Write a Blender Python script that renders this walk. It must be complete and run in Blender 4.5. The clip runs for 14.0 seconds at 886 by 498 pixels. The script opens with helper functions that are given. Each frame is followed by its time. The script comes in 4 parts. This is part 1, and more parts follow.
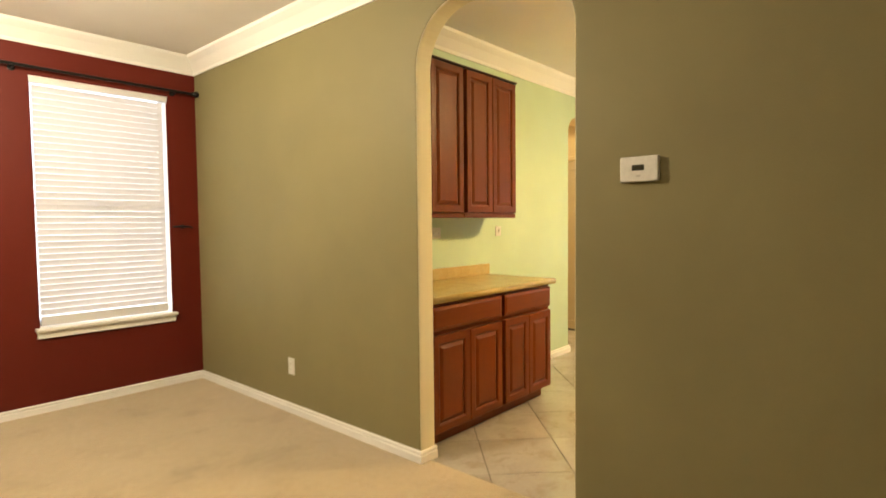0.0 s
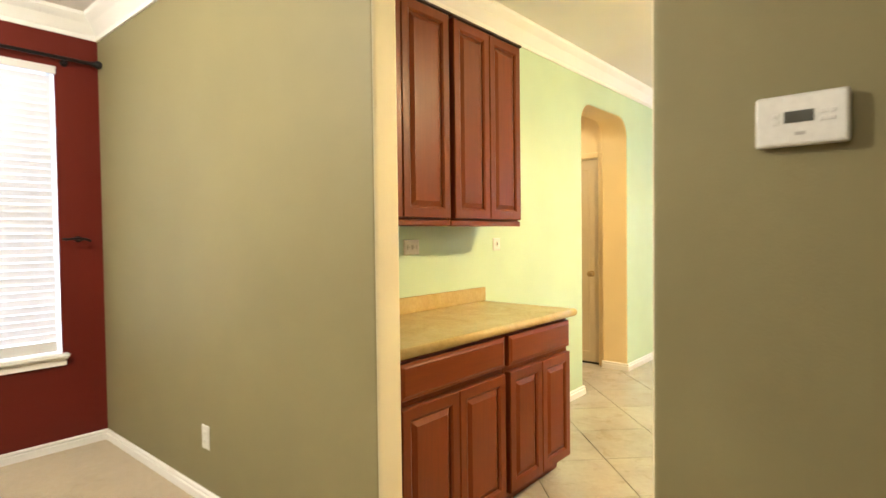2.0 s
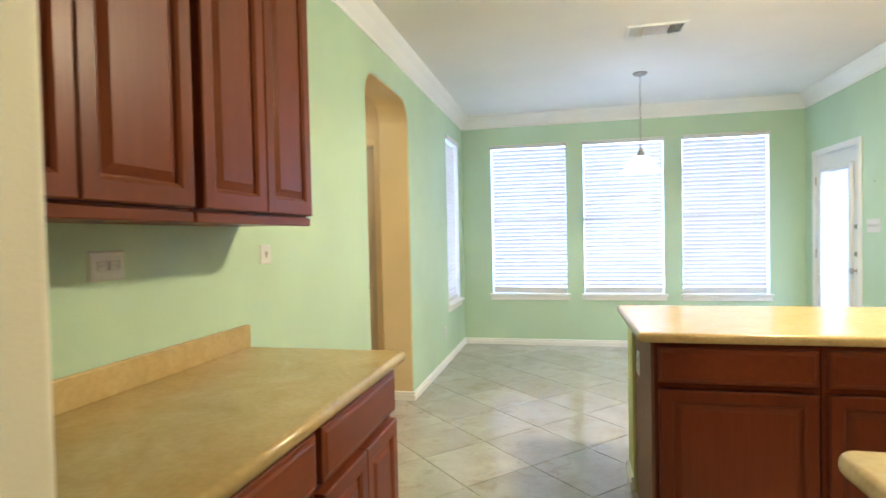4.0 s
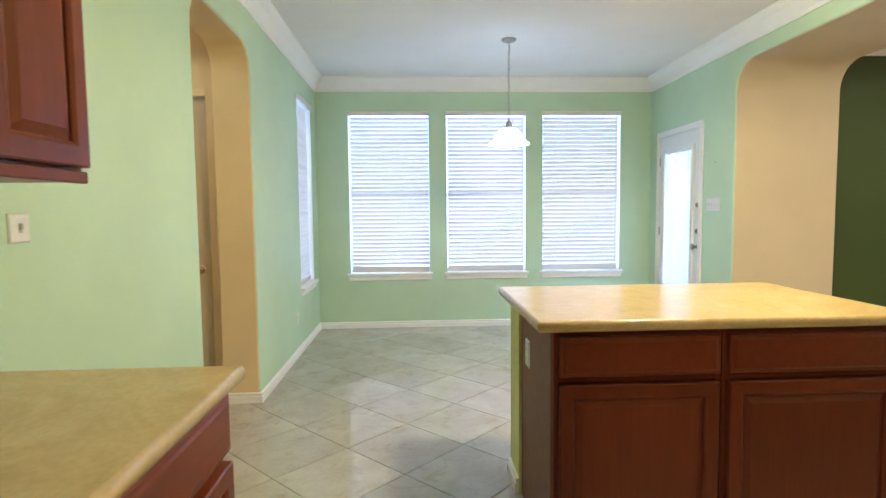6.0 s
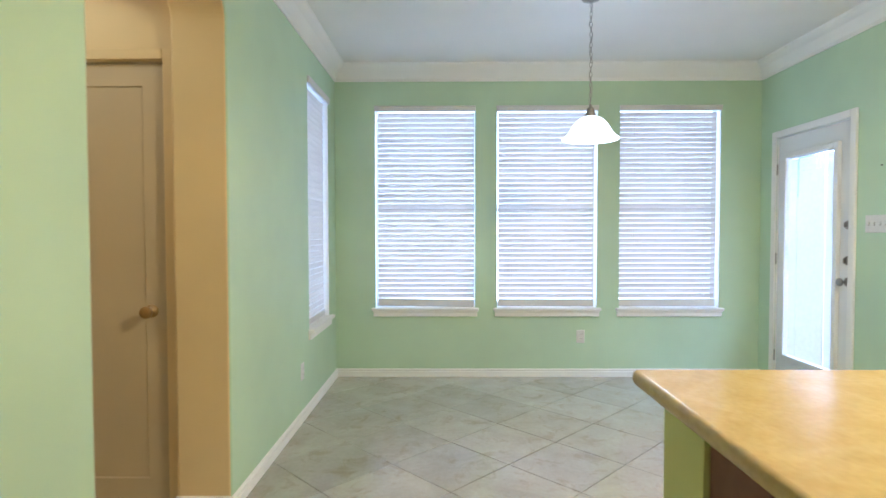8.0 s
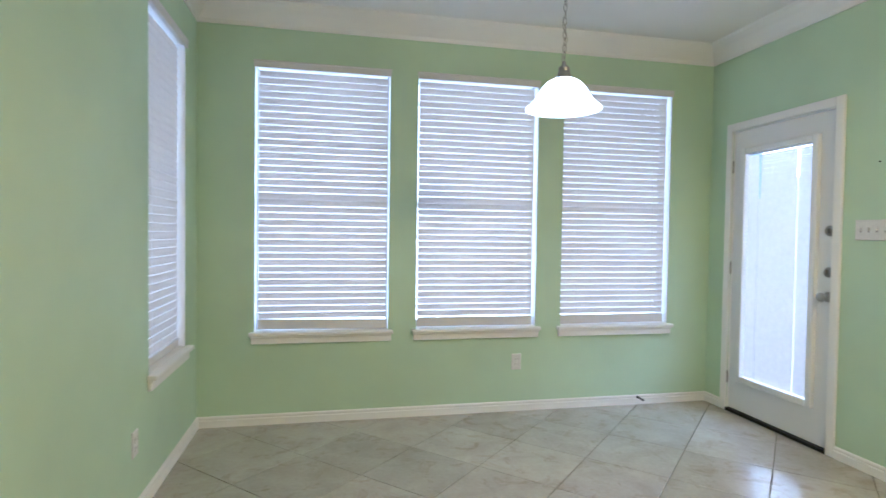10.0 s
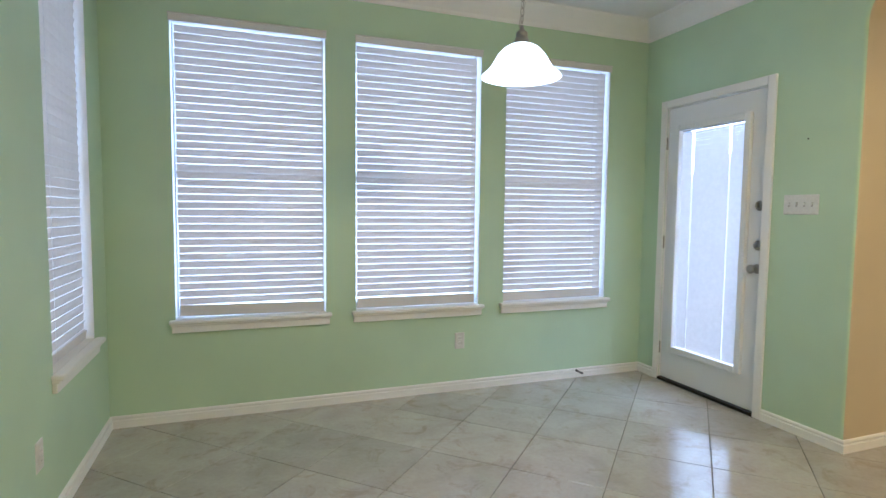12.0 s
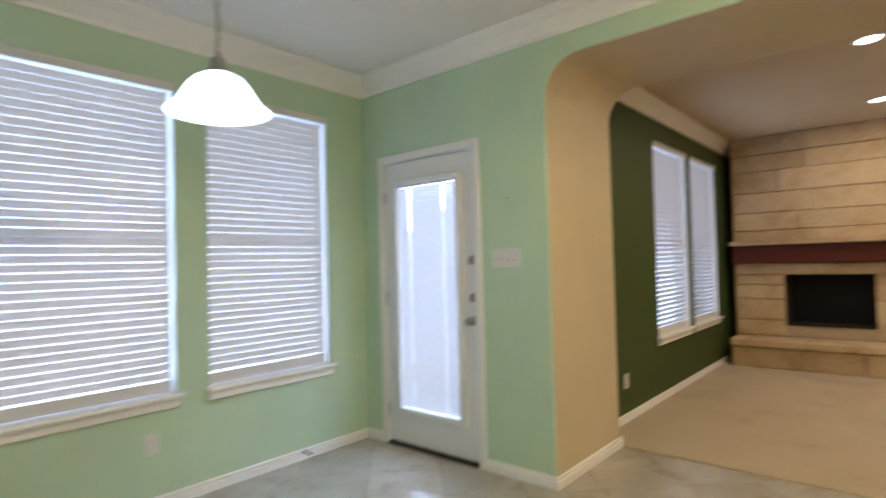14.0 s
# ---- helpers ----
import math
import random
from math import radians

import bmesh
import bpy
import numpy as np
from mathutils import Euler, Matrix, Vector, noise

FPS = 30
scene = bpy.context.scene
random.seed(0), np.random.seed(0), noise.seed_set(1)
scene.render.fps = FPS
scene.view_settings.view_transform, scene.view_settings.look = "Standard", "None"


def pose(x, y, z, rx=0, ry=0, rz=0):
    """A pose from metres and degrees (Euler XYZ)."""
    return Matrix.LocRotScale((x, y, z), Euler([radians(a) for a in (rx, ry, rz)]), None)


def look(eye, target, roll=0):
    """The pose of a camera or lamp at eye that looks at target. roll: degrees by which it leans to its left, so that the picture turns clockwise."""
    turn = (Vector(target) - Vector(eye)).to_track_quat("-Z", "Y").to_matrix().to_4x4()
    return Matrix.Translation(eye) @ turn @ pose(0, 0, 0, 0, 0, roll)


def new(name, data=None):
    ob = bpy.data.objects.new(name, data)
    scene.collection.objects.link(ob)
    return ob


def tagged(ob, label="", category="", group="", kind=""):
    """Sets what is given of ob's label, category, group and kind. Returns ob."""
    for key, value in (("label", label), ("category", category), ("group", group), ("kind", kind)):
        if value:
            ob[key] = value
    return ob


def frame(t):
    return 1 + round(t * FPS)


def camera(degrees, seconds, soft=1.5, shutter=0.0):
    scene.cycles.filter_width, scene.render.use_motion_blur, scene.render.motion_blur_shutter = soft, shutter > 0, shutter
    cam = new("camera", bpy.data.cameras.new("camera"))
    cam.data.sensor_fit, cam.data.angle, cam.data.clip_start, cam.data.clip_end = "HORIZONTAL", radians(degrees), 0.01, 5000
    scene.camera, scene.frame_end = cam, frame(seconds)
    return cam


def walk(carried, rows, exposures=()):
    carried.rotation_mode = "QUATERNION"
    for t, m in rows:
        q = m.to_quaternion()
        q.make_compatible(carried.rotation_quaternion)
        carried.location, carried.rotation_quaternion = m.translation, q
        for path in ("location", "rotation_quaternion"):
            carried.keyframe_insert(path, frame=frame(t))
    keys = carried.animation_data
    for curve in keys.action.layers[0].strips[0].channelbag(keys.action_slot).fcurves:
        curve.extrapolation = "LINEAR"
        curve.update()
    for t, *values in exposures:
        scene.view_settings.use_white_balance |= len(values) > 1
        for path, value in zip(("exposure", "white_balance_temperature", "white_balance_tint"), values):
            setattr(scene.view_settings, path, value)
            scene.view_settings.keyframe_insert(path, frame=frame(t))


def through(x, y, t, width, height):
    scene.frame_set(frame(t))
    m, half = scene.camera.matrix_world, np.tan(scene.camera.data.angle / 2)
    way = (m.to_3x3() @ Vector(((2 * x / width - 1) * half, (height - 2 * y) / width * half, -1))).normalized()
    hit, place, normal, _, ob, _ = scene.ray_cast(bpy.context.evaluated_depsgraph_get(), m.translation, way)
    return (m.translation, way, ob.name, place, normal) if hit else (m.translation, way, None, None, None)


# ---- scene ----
cam = camera(78.6, 14.0, 1.5, 0.5)
PATH = [
    (0, (2.643, -2.28, 1.331), (1.321, -0.782, 1.236), -0.6),
    (0.5, (2.609, -2.074, 1.347), (1.288, -0.572, 1.329), 0.2),
    (1, (2.509, -1.876, 1.34), (1.105, -0.453, 1.279), 0.9),
    (1.5, (2.227, -1.633, 1.346), (0.869, -0.165, 1.33), -0.5),
    (2, (1.968, -1.413, 1.322), (0.669, 0.107, 1.271), -0.7),
    (2.5, (1.699, -1.154, 1.334), (0.466, 0.42, 1.326), -0.3),
    (3, (1.415, -0.944, 1.328), (0.438, 0.801, 1.321), -1.2),
    (3.5, (1.25, -0.785, 1.323), (0.588, 1.101, 1.244), -2.2),
    (4, (1.162, -0.544, 1.32), (0.724, 1.407, 1.273), -1.2),
    (4.2, (1.146, -0.492, 1.311), (0.772, 1.47, 1.209), -1.1),
    (6.3, (1.028, 0.089, 1.293), (1.144, 2.081, 1.155), -0.6),
    (6.5, (1.04, 0.202, 1.301), (1.097, 2.199, 1.21), -0.1),
    (7, (1.027, 0.519, 1.288), (0.985, 2.515, 1.176), 0.3),
    (7.2, (1.011, 0.655, 1.285), (0.953, 2.653, 1.204), 0.0),
    (9.3, (0.812, 1.982, 1.276), (1.028, 3.97, 1.228), 0.7),
    (9.5, (0.791, 2.082, 1.273), (1.059, 4.063, 1.229), 1.0),
    (10, (0.795, 2.265, 1.282), (1.203, 4.222, 1.225), 0.8),
    (10.5, (0.759, 2.374, 1.277), (1.342, 4.282, 1.143), 0.7),
    (11, (0.699, 2.435, 1.268), (1.362, 4.316, 1.12), 0.7),
    (11.5, (0.705, 2.449, 1.264), (1.385, 4.325, 1.13), 0.8),
    (12, (0.693, 2.465, 1.271), (1.384, 4.337, 1.134), 0.6),
    (12.5, (0.702, 2.468, 1.267), (1.392, 4.341, 1.139), 0.5),
    (13, (0.712, 2.489, 1.28), (1.565, 4.296, 1.19), -1.3),
    (13.5, (0.785, 2.592, 1.261), (1.894, 4.254, 1.167), -0.8),
    (13.6, (0.781, 2.631, 1.263), (1.972, 4.237, 1.2), -1.3),
    (14, (0.915, 2.800, 1.318), (2.432, 4.103, 1.368), -1.5),
]
EXPOSURES = [(0.0, 0.86, 6200, 10), (1.0, 1.10, 5950, 10), (2.0, 1.27, 5250, 10), (3.0, 1.16, 4600, 10), (4.0, 0.72, 4400, 8), (6.5, 0.44, 4350, 8), (7.0, 0.40, 4350, 8), (9.5, 0.10, 4430, 9),
             (11.0, -0.17, 4480, 9), (12.5, -0.18, 4520, 9), (14.0, -0.20, 4720, 10)]
walk(cam, [(t, look(eye, target, roll)) for t, eye, target, roll in PATH], EXPOSURES)

# ---- world, sun, large lights ----
world = bpy.data.worlds.new("world")
scene.world = world
world.use_nodes = True
wn = world.node_tree
sky = wn.nodes.new("ShaderNodeTexSky")
sky.sky_type = 'NISHITA'
sky.sun_disc = False
sky.sun_elevation, sky.sun_rotation = radians(50), radians(200)
wn.links.new(sky.outputs[0], wn.nodes["Background"].inputs[0])
wn.nodes["Background"].inputs[1].default_value = 0.1


def lamp(name, kind, m, watts, color, **props):
    data = bpy.data.lights.new(name, kind)
    data.energy, data.color = watts, color
    for key, value in props.items():
        if key == "size":
            data.size = value
        elif key == "size_y":
            data.shape, data.size_y = 'RECTANGLE', value
        elif key == "disk":
            data.shape, data.size = 'DISK', value
        elif key == "radius":
            data.shadow_soft_size = value
        elif key == "cone":
            data.spot_size, data.spot_blend = radians(value), 0.3
    ob = new(name, data)
    ob.matrix_basis = m
    return ob


sun = lamp("sun", 'SUN', pose(0, 0, 20, 35, 0, -20), 2.5, (1.0, 0.95, 0.88))
sun.data.angle = radians(0.5)

DAY = (0.93, 0.945, 1.0)
WARM = (1.0, 0.80, 0.52)
# daylight standing in each window's opening, outside the glass
DAYLIGHT = [
    ("daylight", pose(0.75, 6.20, 1.5, -90), 1.0, 1.95, 31),
    ("daylight", pose(1.827, 6.20, 1.5, -90), 1.0, 1.95, 31),
    ("daylight", pose(2.905, 6.20, 1.5, -90), 1.0, 1.95, 23),
    ("daylight", pose(-0.62, 5.38, 1.5, 90, 0, -90), 1.5, 2.4, 44),
    ("daylight", pose(4.2, 5.35, 1.2, 90, 0, 90), 1.35, 2.3, 74),
    ("daylight", pose(-2.65, -0.858, 1.5, 90, 0, -90), 1.7, 2.4, 21),
    ("daylight", pose(7.0, 5.1, 1.5, -90), 3.0, 2.4, 52),
]
for nm, m, w, h, watts in DAYLIGHT:
    lamp(nm, 'AREA', m, watts, DAY, size=w, size_y=h)
# lamps of the house, with added fills for the foyer and hall
lamp("kitchen_lamp", 'SPOT', pose(2.5, 2.12, 2.66), 160, (1.0, 0.58, 0.18), radius=0.17, cone=168)
lamp("kitchen_dome", 'POINT', pose(2.5, 2.12, 2.60), 90, (1.0, 0.68, 0.27), radius=0.12)
lamp("dining_lamp", 'POINT', pose(-0.40, -2.0, 2.50), 92, WARM, radius=0.11)
# unseen fill, added to lift the dim right part of the olive wall
lamp("foyer_fill", 'POINT', pose(1.6, -3.6, 2.50), 22, WARM, radius=0.11)
for lx, ly in ((5.54, 2.95), (7.45, 2.95), (7.45, 1.2), (5.54, 1.2)):
    lamp("can_lamp", 'AREA', pose(lx, ly, 2.732), 19, (1.0, 0.66, 0.34), disk=0.13)
# unseen fill, added to brighten the hall door and arch reveal
lamp("hall_fill", 'SPOT', pose(-1.0, 3.10, 2.66), 20, (1.0, 0.74, 0.40), radius=0.08, cone=150)
lamp("pendant_lamp", 'POINT', pose(1.845, 4.62, 1.89), 5, (1.0, 0.97, 0.92), radius=0.05)

# ---- materials ----


def shader(name):
    m = bpy.data.materials.new(name)
    m.use_nodes = True
    return m, m.node_tree, m.node_tree.nodes["Principled BSDF"]


def coords(nt, scale=(1, 1, 1), space="Object"):
    tc = nt.nodes.new("ShaderNodeTexCoord")
    mp = nt.nodes.new("ShaderNodeMapping")
    mp.inputs["Scale"].default_value = scale
    nt.links.new(tc.outputs[space], mp.inputs[0])
    return mp.outputs[0]


def noise_tex(nt, vec, scale, detail=4, rough=0.55, distort=0.0):
    n = nt.nodes.new("ShaderNodeTexNoise")
    n.inputs["Scale"].default_value, n.inputs["Detail"].default_value = scale, detail
    n.inputs["Roughness"].default_value, n.inputs["Distortion"].default_value = rough, distort
    nt.links.new(vec, n.inputs["Vector"])
    return n.outputs["Fac"]


def ramp(nt, fac, stops):
    r = nt.nodes.new("ShaderNodeValToRGB")
    while len(r.color_ramp.elements) < len(stops):
        r.color_ramp.elements.new(0.5)
    for e, (pos, c) in zip(r.color_ramp.elements, stops):
        e.position, e.color = pos, (*c, 1)
    nt.links.new(fac, r.inputs[0])
    return r.outputs[0]


def mix(nt, kind, fac, a, b):
    n = nt.nodes.new("ShaderNodeMix")
    n.data_type, n.blend_type = 'RGBA', kind
    for socket, value in ((n.inputs[0], fac), (n.inputs[6], a), (n.inputs[7], b)):
        if isinstance(value, (int, float)):
            socket.default_value = value
        elif isinstance(value, tuple):
            socket.default_value = (*value, 1)
        else:
            nt.links.new(value, socket)
    return n.outputs[2]


def bump(nt, bsdf, height, strength, distance=0.01):
    b = nt.nodes.new("ShaderNodeBump")
    b.inputs["Strength"].default_value, b.inputs["Distance"].default_value = strength, distance
    nt.links.new(height, b.inputs["Height"])
    nt.links.new(b.outputs[0], bsdf.inputs["Normal"])


def dim(c, k):
    return tuple(v * k for v in c)


def paint(name, c, rough=0.55, relief=0.12, vary=0.06, grain=160):
    m, nt, b = shader(name)
    v = coords(nt)
    big = noise_tex(nt, v, 1.3, 3)
    col = ramp(nt, big, [(0.3, dim(c, 1 - vary)), (0.7, dim(c, 1 + vary))])
    nt.links.new(col, b.inputs["Base Color"])
    b.inputs["Roughness"].default_value, b.inputs["Specular IOR Level"].default_value = rough, 0.3
    fine = noise_tex(nt, v, grain, 2)
    bump(nt, b, fine, relief, 0.004)
    return m


def wood(name, c, axis, rough=0.36):
    """Stained cherry; the grain runs along axis."""
    m, nt, b = shader(name)
    s = [16, 16, 16]
    s["xyz".index(axis)] = 1.1
    v = coords(nt, tuple(s))
    g1 = noise_tex(nt, v, 2.2, 6, 0.6, 0.6)
    s2 = [90, 90, 90]
    s2["xyz".index(axis)] = 3.0
    g2 = noise_tex(nt, coords(nt, tuple(s2)), 1.6, 3, 0.6)
    a = ramp(nt, g1, [(0.25, dim(c, 0.84)), (0.55, c), (0.8, dim(c, 1.12))])
    f = ramp(nt, g2, [(0.35, (0.82, 0.80, 0.78)), (0.6, (1, 1, 1))])
    col = mix(nt, 'MULTIPLY', 0.35, a, f)
    oi = nt.nodes.new("ShaderNodeObjectInfo")
    tone = ramp(nt, oi.outputs["Random"], [(0.0, (0.9, 0.88, 0.88)), (1.0, (1.06, 1.05, 1.05))])
    nt.links.new(mix(nt, 'MULTIPLY', 1.0, col, tone), b.inputs["Base Color"])
    b.inputs["Roughness"].default_value = rough
    b.inputs["Specular IOR Level"].default_value = 0.19
    b.inputs["Coat Weight"].default_value, b.inputs["Coat Roughness"].default_value = 0.05, 0.24
    bump(nt, b, g2, 0.05, 0.002)
    return m


def plain(name, c, rough=0.4, metal=0.0, grain=60, vary=0.05, relief=0.02):
    m, nt, b = shader(name)
    n = noise_tex(nt, coords(nt), grain, 3)
    nt.links.new(ramp(nt, n, [(0.3, dim(c, 1 - vary)), (0.7, dim(c, 1 + vary))]), b.inputs["Base Color"])
    b.inputs["Roughness"].default_value, b.inputs["Metallic"].default_value = rough, metal
    bump(nt, b, n, relief, 0.002)
    return m


OLIVE = paint("olive_paint", (0.222, 0.196, 0.095))
RED = paint("red_paint", (0.105, 0.0085, 0.0028))
GREEN = paint("green_paint", (0.52, 0.66, 0.475))
CREAM = paint("cream_paint", (0.76, 0.62, 0.33))
PALE = paint("pale_cream_paint", (0.72, 0.67, 0.50))
TAN = paint("tan_paint", (0.58, 0.50, 0.335))
FOREST = paint("forest_paint", (0.050, 0.076, 0.018))
CEILING = paint("ceiling_paint", (0.84, 0.82, 0.78), 0.8, 0.3, 0.03, 90)
TRIM = paint("trim_paint", (0.84, 0.835, 0.81), 0.35, 0.03, 0.03)
DOORWHITE = paint("door_paint", (0.78, 0.79, 0.79), 0.35, 0.03, 0.03)
SIDING = paint("siding", (0.45, 0.40, 0.34), 0.8)
CHERRY = wood("cherry_upright", (0.150, 0.034, 0.0045), "z")
CHERRY_H = wood("cherry_level_y", (0.150, 0.034, 0.0045), "y")
CHERRY_X = wood("cherry_level_x", (0.150, 0.034, 0.0045), "x")
DARKWOOD = plain("cabinet_inside", (0.030, 0.010, 0.006), 0.6)
NICKEL = plain("satin_nickel", (0.36, 0.345, 0.325), 0.28, 1.0)
BRASS = plain("aged_brass", (0.42, 0.31, 0.15), 0.3, 1.0)
IRON = plain("black_iron", (0.012, 0.011, 0.011), 0.45, 0.6)
PLASTIC = plain("white_plastic", (0.70, 0.70, 0.67), 0.35)
SLOT = plain("dark_slot", (0.42, 0.41, 0.39), 0.5)
LCD = plain("grey_display", (0.045, 0.045, 0.032), 0.15)
RUBBER = plain("black_rubber", (0.02, 0.02, 0.02), 0.7)
SOOT = plain("soot_black", (0.006, 0.006, 0.006), 0.9)
CORD = plain("white_cord", (0.75, 0.75, 0.75), 0.8)


def slat_material(name, through, tint):
    m, nt, b = shader(name)
    v = coords(nt)
    n = noise_tex(nt, v, 30, 3)
    nt.links.new(ramp(nt, n, [(0.3, (0.74, 0.74, 0.74)), (0.7, (0.82, 0.82, 0.82))]), b.inputs["Base Color"])
    b.inputs["Roughness"].default_value = 0.45
    tr = nt.nodes.new("ShaderNodeBsdfTranslucent")
    tr.inputs[0].default_value = (*tint, 1)
    mx = nt.nodes.new("ShaderNodeMixShader")
    mx.inputs[0].default_value = through
    nt.links.new(b.outputs[0], mx.inputs[1])
    nt.links.new(tr.outputs[0], mx.inputs[2])
    nt.links.new(mx.outputs[0], nt.nodes["Material Output"].inputs[0])
    return m


SLAT = slat_material("white_slat", 0.35, (0.84, 0.77, 0.715))
MINI = slat_material("thin_white_slat", 0.24, (0.90, 0.82, 0.77))
RAIL = paint("blind_rail_white", (0.70, 0.69, 0.68), 0.45, 0.02, 0.03)


def glass_material():
    m, nt, b = shader("window_glass")
    b.inputs["Base Color"].default_value = (1, 1, 1, 1)
    b.inputs["Roughness"].default_value, b.inputs["Transmission Weight"].default_value, b.inputs["IOR"].default_value = 0.02, 1.0, 1.45
    return m


GLASS = glass_material()


def shade_material():
    m, nt, b = shader("lit_opal_glass")
    b.inputs["Base Color"].default_value = (0.9, 0.88, 0.84, 1)
    b.inputs["Roughness"].default_value = 0.3
    b.inputs["Emission Color"].default_value = (1.0, 0.97, 0.93, 1)
    b.inputs["Emission Strength"].default_value = 5.0
    return m


OPAL = shade_material()
CANGLASS, _nt, _b = shader("lit_lens")
_b.inputs["Emission Color"].default_value = (1.0, 0.86, 0.62, 1)
_b.inputs["Emission Strength"].default_value = 14.0


def tile_material():
    m, nt, b = shader("glazed_floor_tile")
    tc = nt.nodes.new("ShaderNodeNewGeometry")
    pos = tc.outputs["Position"]
    n1 = noise_tex(nt, pos, 3.6, 5, 0.62, 0.5)
    n2 = noise_tex(nt, pos, 42, 4, 0.6)
    n3 = noise_tex(nt, pos, 6.5, 6, 0.68, 0.8)
    a = ramp(nt, n1, [(0.30, (0.39, 0.365, 0.315)), (0.5, (0.445, 0.42, 0.37)), (0.72, (0.50, 0.475, 0.425))])
    f = ramp(nt, n2, [(0.3, (0.93, 0.92, 0.91)), (0.65, (1.02, 1.02, 1.02))])
    stain = ramp(nt, n3, [(0.54, (1, 1, 1)), (0.66, (0.80, 0.755, 0.68))])
    col = mix(nt, 'MULTIPLY', 0.8, mix(nt, 'MULTIPLY', 0.8, a, f), stain)
    oi = nt.nodes.new("ShaderNodeObjectInfo")
    tone = ramp(nt, oi.outputs["Random"], [(0.0, (0.90, 0.90, 0.90)), (1.0, (1.07, 1.06, 1.05))])
    nt.links.new(mix(nt, 'MULTIPLY', 1.0, col, tone), b.inputs["Base Color"])
    rr = nt.nodes.new("ShaderNodeMapRange")
    rr.inputs["To Min"].default_value, rr.inputs["To Max"].default_value = 0.11, 0.20
    nt.links.new(n1, rr.inputs[0])
    nt.links.new(rr.outputs[0], b.inputs["Roughness"])
    b.inputs["Specular IOR Level"].default_value = 0.8
    bump(nt, b, n1, 0.05, 0.01)
    return m


TILE = tile_material()
GROUT = plain("grout", (0.20, 0.17, 0.13), 0.9, 0, 80, 0.12, 0.1)


def carpet_material():
    m, nt, b = shader("beige_carpet")
    v = coords(nt)
    n1 = noise_tex(nt, v, 2.0, 4, 0.6)
    n2 = noise_tex(nt, v, 220, 3, 0.7)
    n3 = noise_tex(nt, v, 24, 4, 0.7)
    a = ramp(nt, n1, [(0.32, (0.43, 0.335, 0.20)), (0.45, (0.53, 0.425, 0.262)), (0.7, (0.57, 0.46, 0.29))])
    f = ramp(nt, n2, [(0.25, (0.72, 0.72, 0.72)), (0.7, (1.08, 1.08, 1.08))])
    g = ramp(nt, n3, [(0.3, (0.9, 0.9, 0.9)), (0.7, (1.05, 1.05, 1.05))])
    nt.links.new(mix(nt, 'MULTIPLY', 1.0, mix(nt, 'MULTIPLY', 1.0, a, f), g), b.inputs["Base Color"])
    b.inputs["Roughness"].default_value = 0.95
    b.inputs["Sheen Weight"].default_value = 0.3
    bump(nt, b, n2, 0.7, 0.01)
    return m


CARPET = carpet_material()


def laminate_material():
    m, nt, b = shader("mottled_laminate")
    v = coords(nt)
    n1 = noise_tex(nt, v, 6, 6, 0.65, 1.2)
    n2 = noise_tex(nt, v, 70, 4, 0.65)
    a = ramp(nt, n1, [(0.3, (0.45, 0.325, 0.105)), (0.52, (0.50, 0.372, 0.13)), (0.72, (0.54, 0.415, 0.165))])
    f = ramp(nt, n2, [(0.32, (0.88, 0.86, 0.83)), (0.6, (1.04, 1.04, 1.03))])
    nt.links.new(mix(nt, 'MULTIPLY', 0.7, a, f), b.inputs["Base Color"])
    b.inputs["Roughness"].default_value = 0.22
    return m


LAMINATE = laminate_material()


def stone_material():
    m, nt, b = shader("limestone")
    geo = nt.nodes.new("ShaderNodeNewGeometry")
    n1 = noise_tex(nt, geo.outputs["Position"], 2.4, 6, 0.65, 0.5)
    n2 = noise_tex(nt, geo.outputs["Position"], 30, 5, 0.7)
    a = ramp(nt, n1, [(0.28, (0.40, 0.285, 0.15)), (0.5, (0.55, 0.43, 0.255)), (0.75, (0.62, 0.51, 0.33))])
    f = ramp(nt, n2, [(0.3, (0.8, 0.78, 0.75)), (0.65, (1.05, 1.05, 1.05))])
    oi = nt.nodes.new("ShaderNodeObjectInfo")
    tone = ramp(nt, oi.outputs["Random"], [(0.0, (0.85, 0.82, 0.78)), (1.0, (1.1, 1.1, 1.08))])
    nt.links.new(mix(nt, 'MULTIPLY', 1.0, mix(nt, 'MULTIPLY', 1.0, a, f), tone), b.inputs["Base Color"])
    b.inputs["Roughness"].default_value = 0.85
    bump(nt, b, n2, 0.5, 0.02)
    return m


STONE = stone_material()
MORTAR = plain("mortar", (0.42, 0.34, 0.22), 0.95, 0, 60, 0.1, 0.2)
BEAM = wood("mantel_wood", (0.085, 0.020, 0.012), "y", 0.5)
GRASS = plain("lawn", (0.10, 0.13, 0.05), 0.95, 0, 8, 0.3, 0.3)

# ---- building helpers ----


def mesh_of(name, bm, *mats):
    me = bpy.data.meshes.new(name)
    bm.normal_update()
    bm.to_mesh(me)
    bm.free()
    for m in mats:
        me.materials.append(m)
    return me


def part(name, bm, material, parent=None, label="", m=None, smooth=False):
    me = bm if isinstance(bm, bpy.types.Mesh) else mesh_of(name, bm, material)
    if smooth:
        for p in me.polygons:
            p.use_smooth = True
    ob = new(name, me)
    if parent:
        ob.parent = parent
    if m:
        ob.matrix_basis = m
    return tagged(ob, label)


def thing(name, label, category, m=None, group="", kind=""):
    ob = new(name)
    ob.empty_display_size = 0.1
    if m:
        ob.matrix_basis = m
    return tagged(ob, label, category, group, kind)


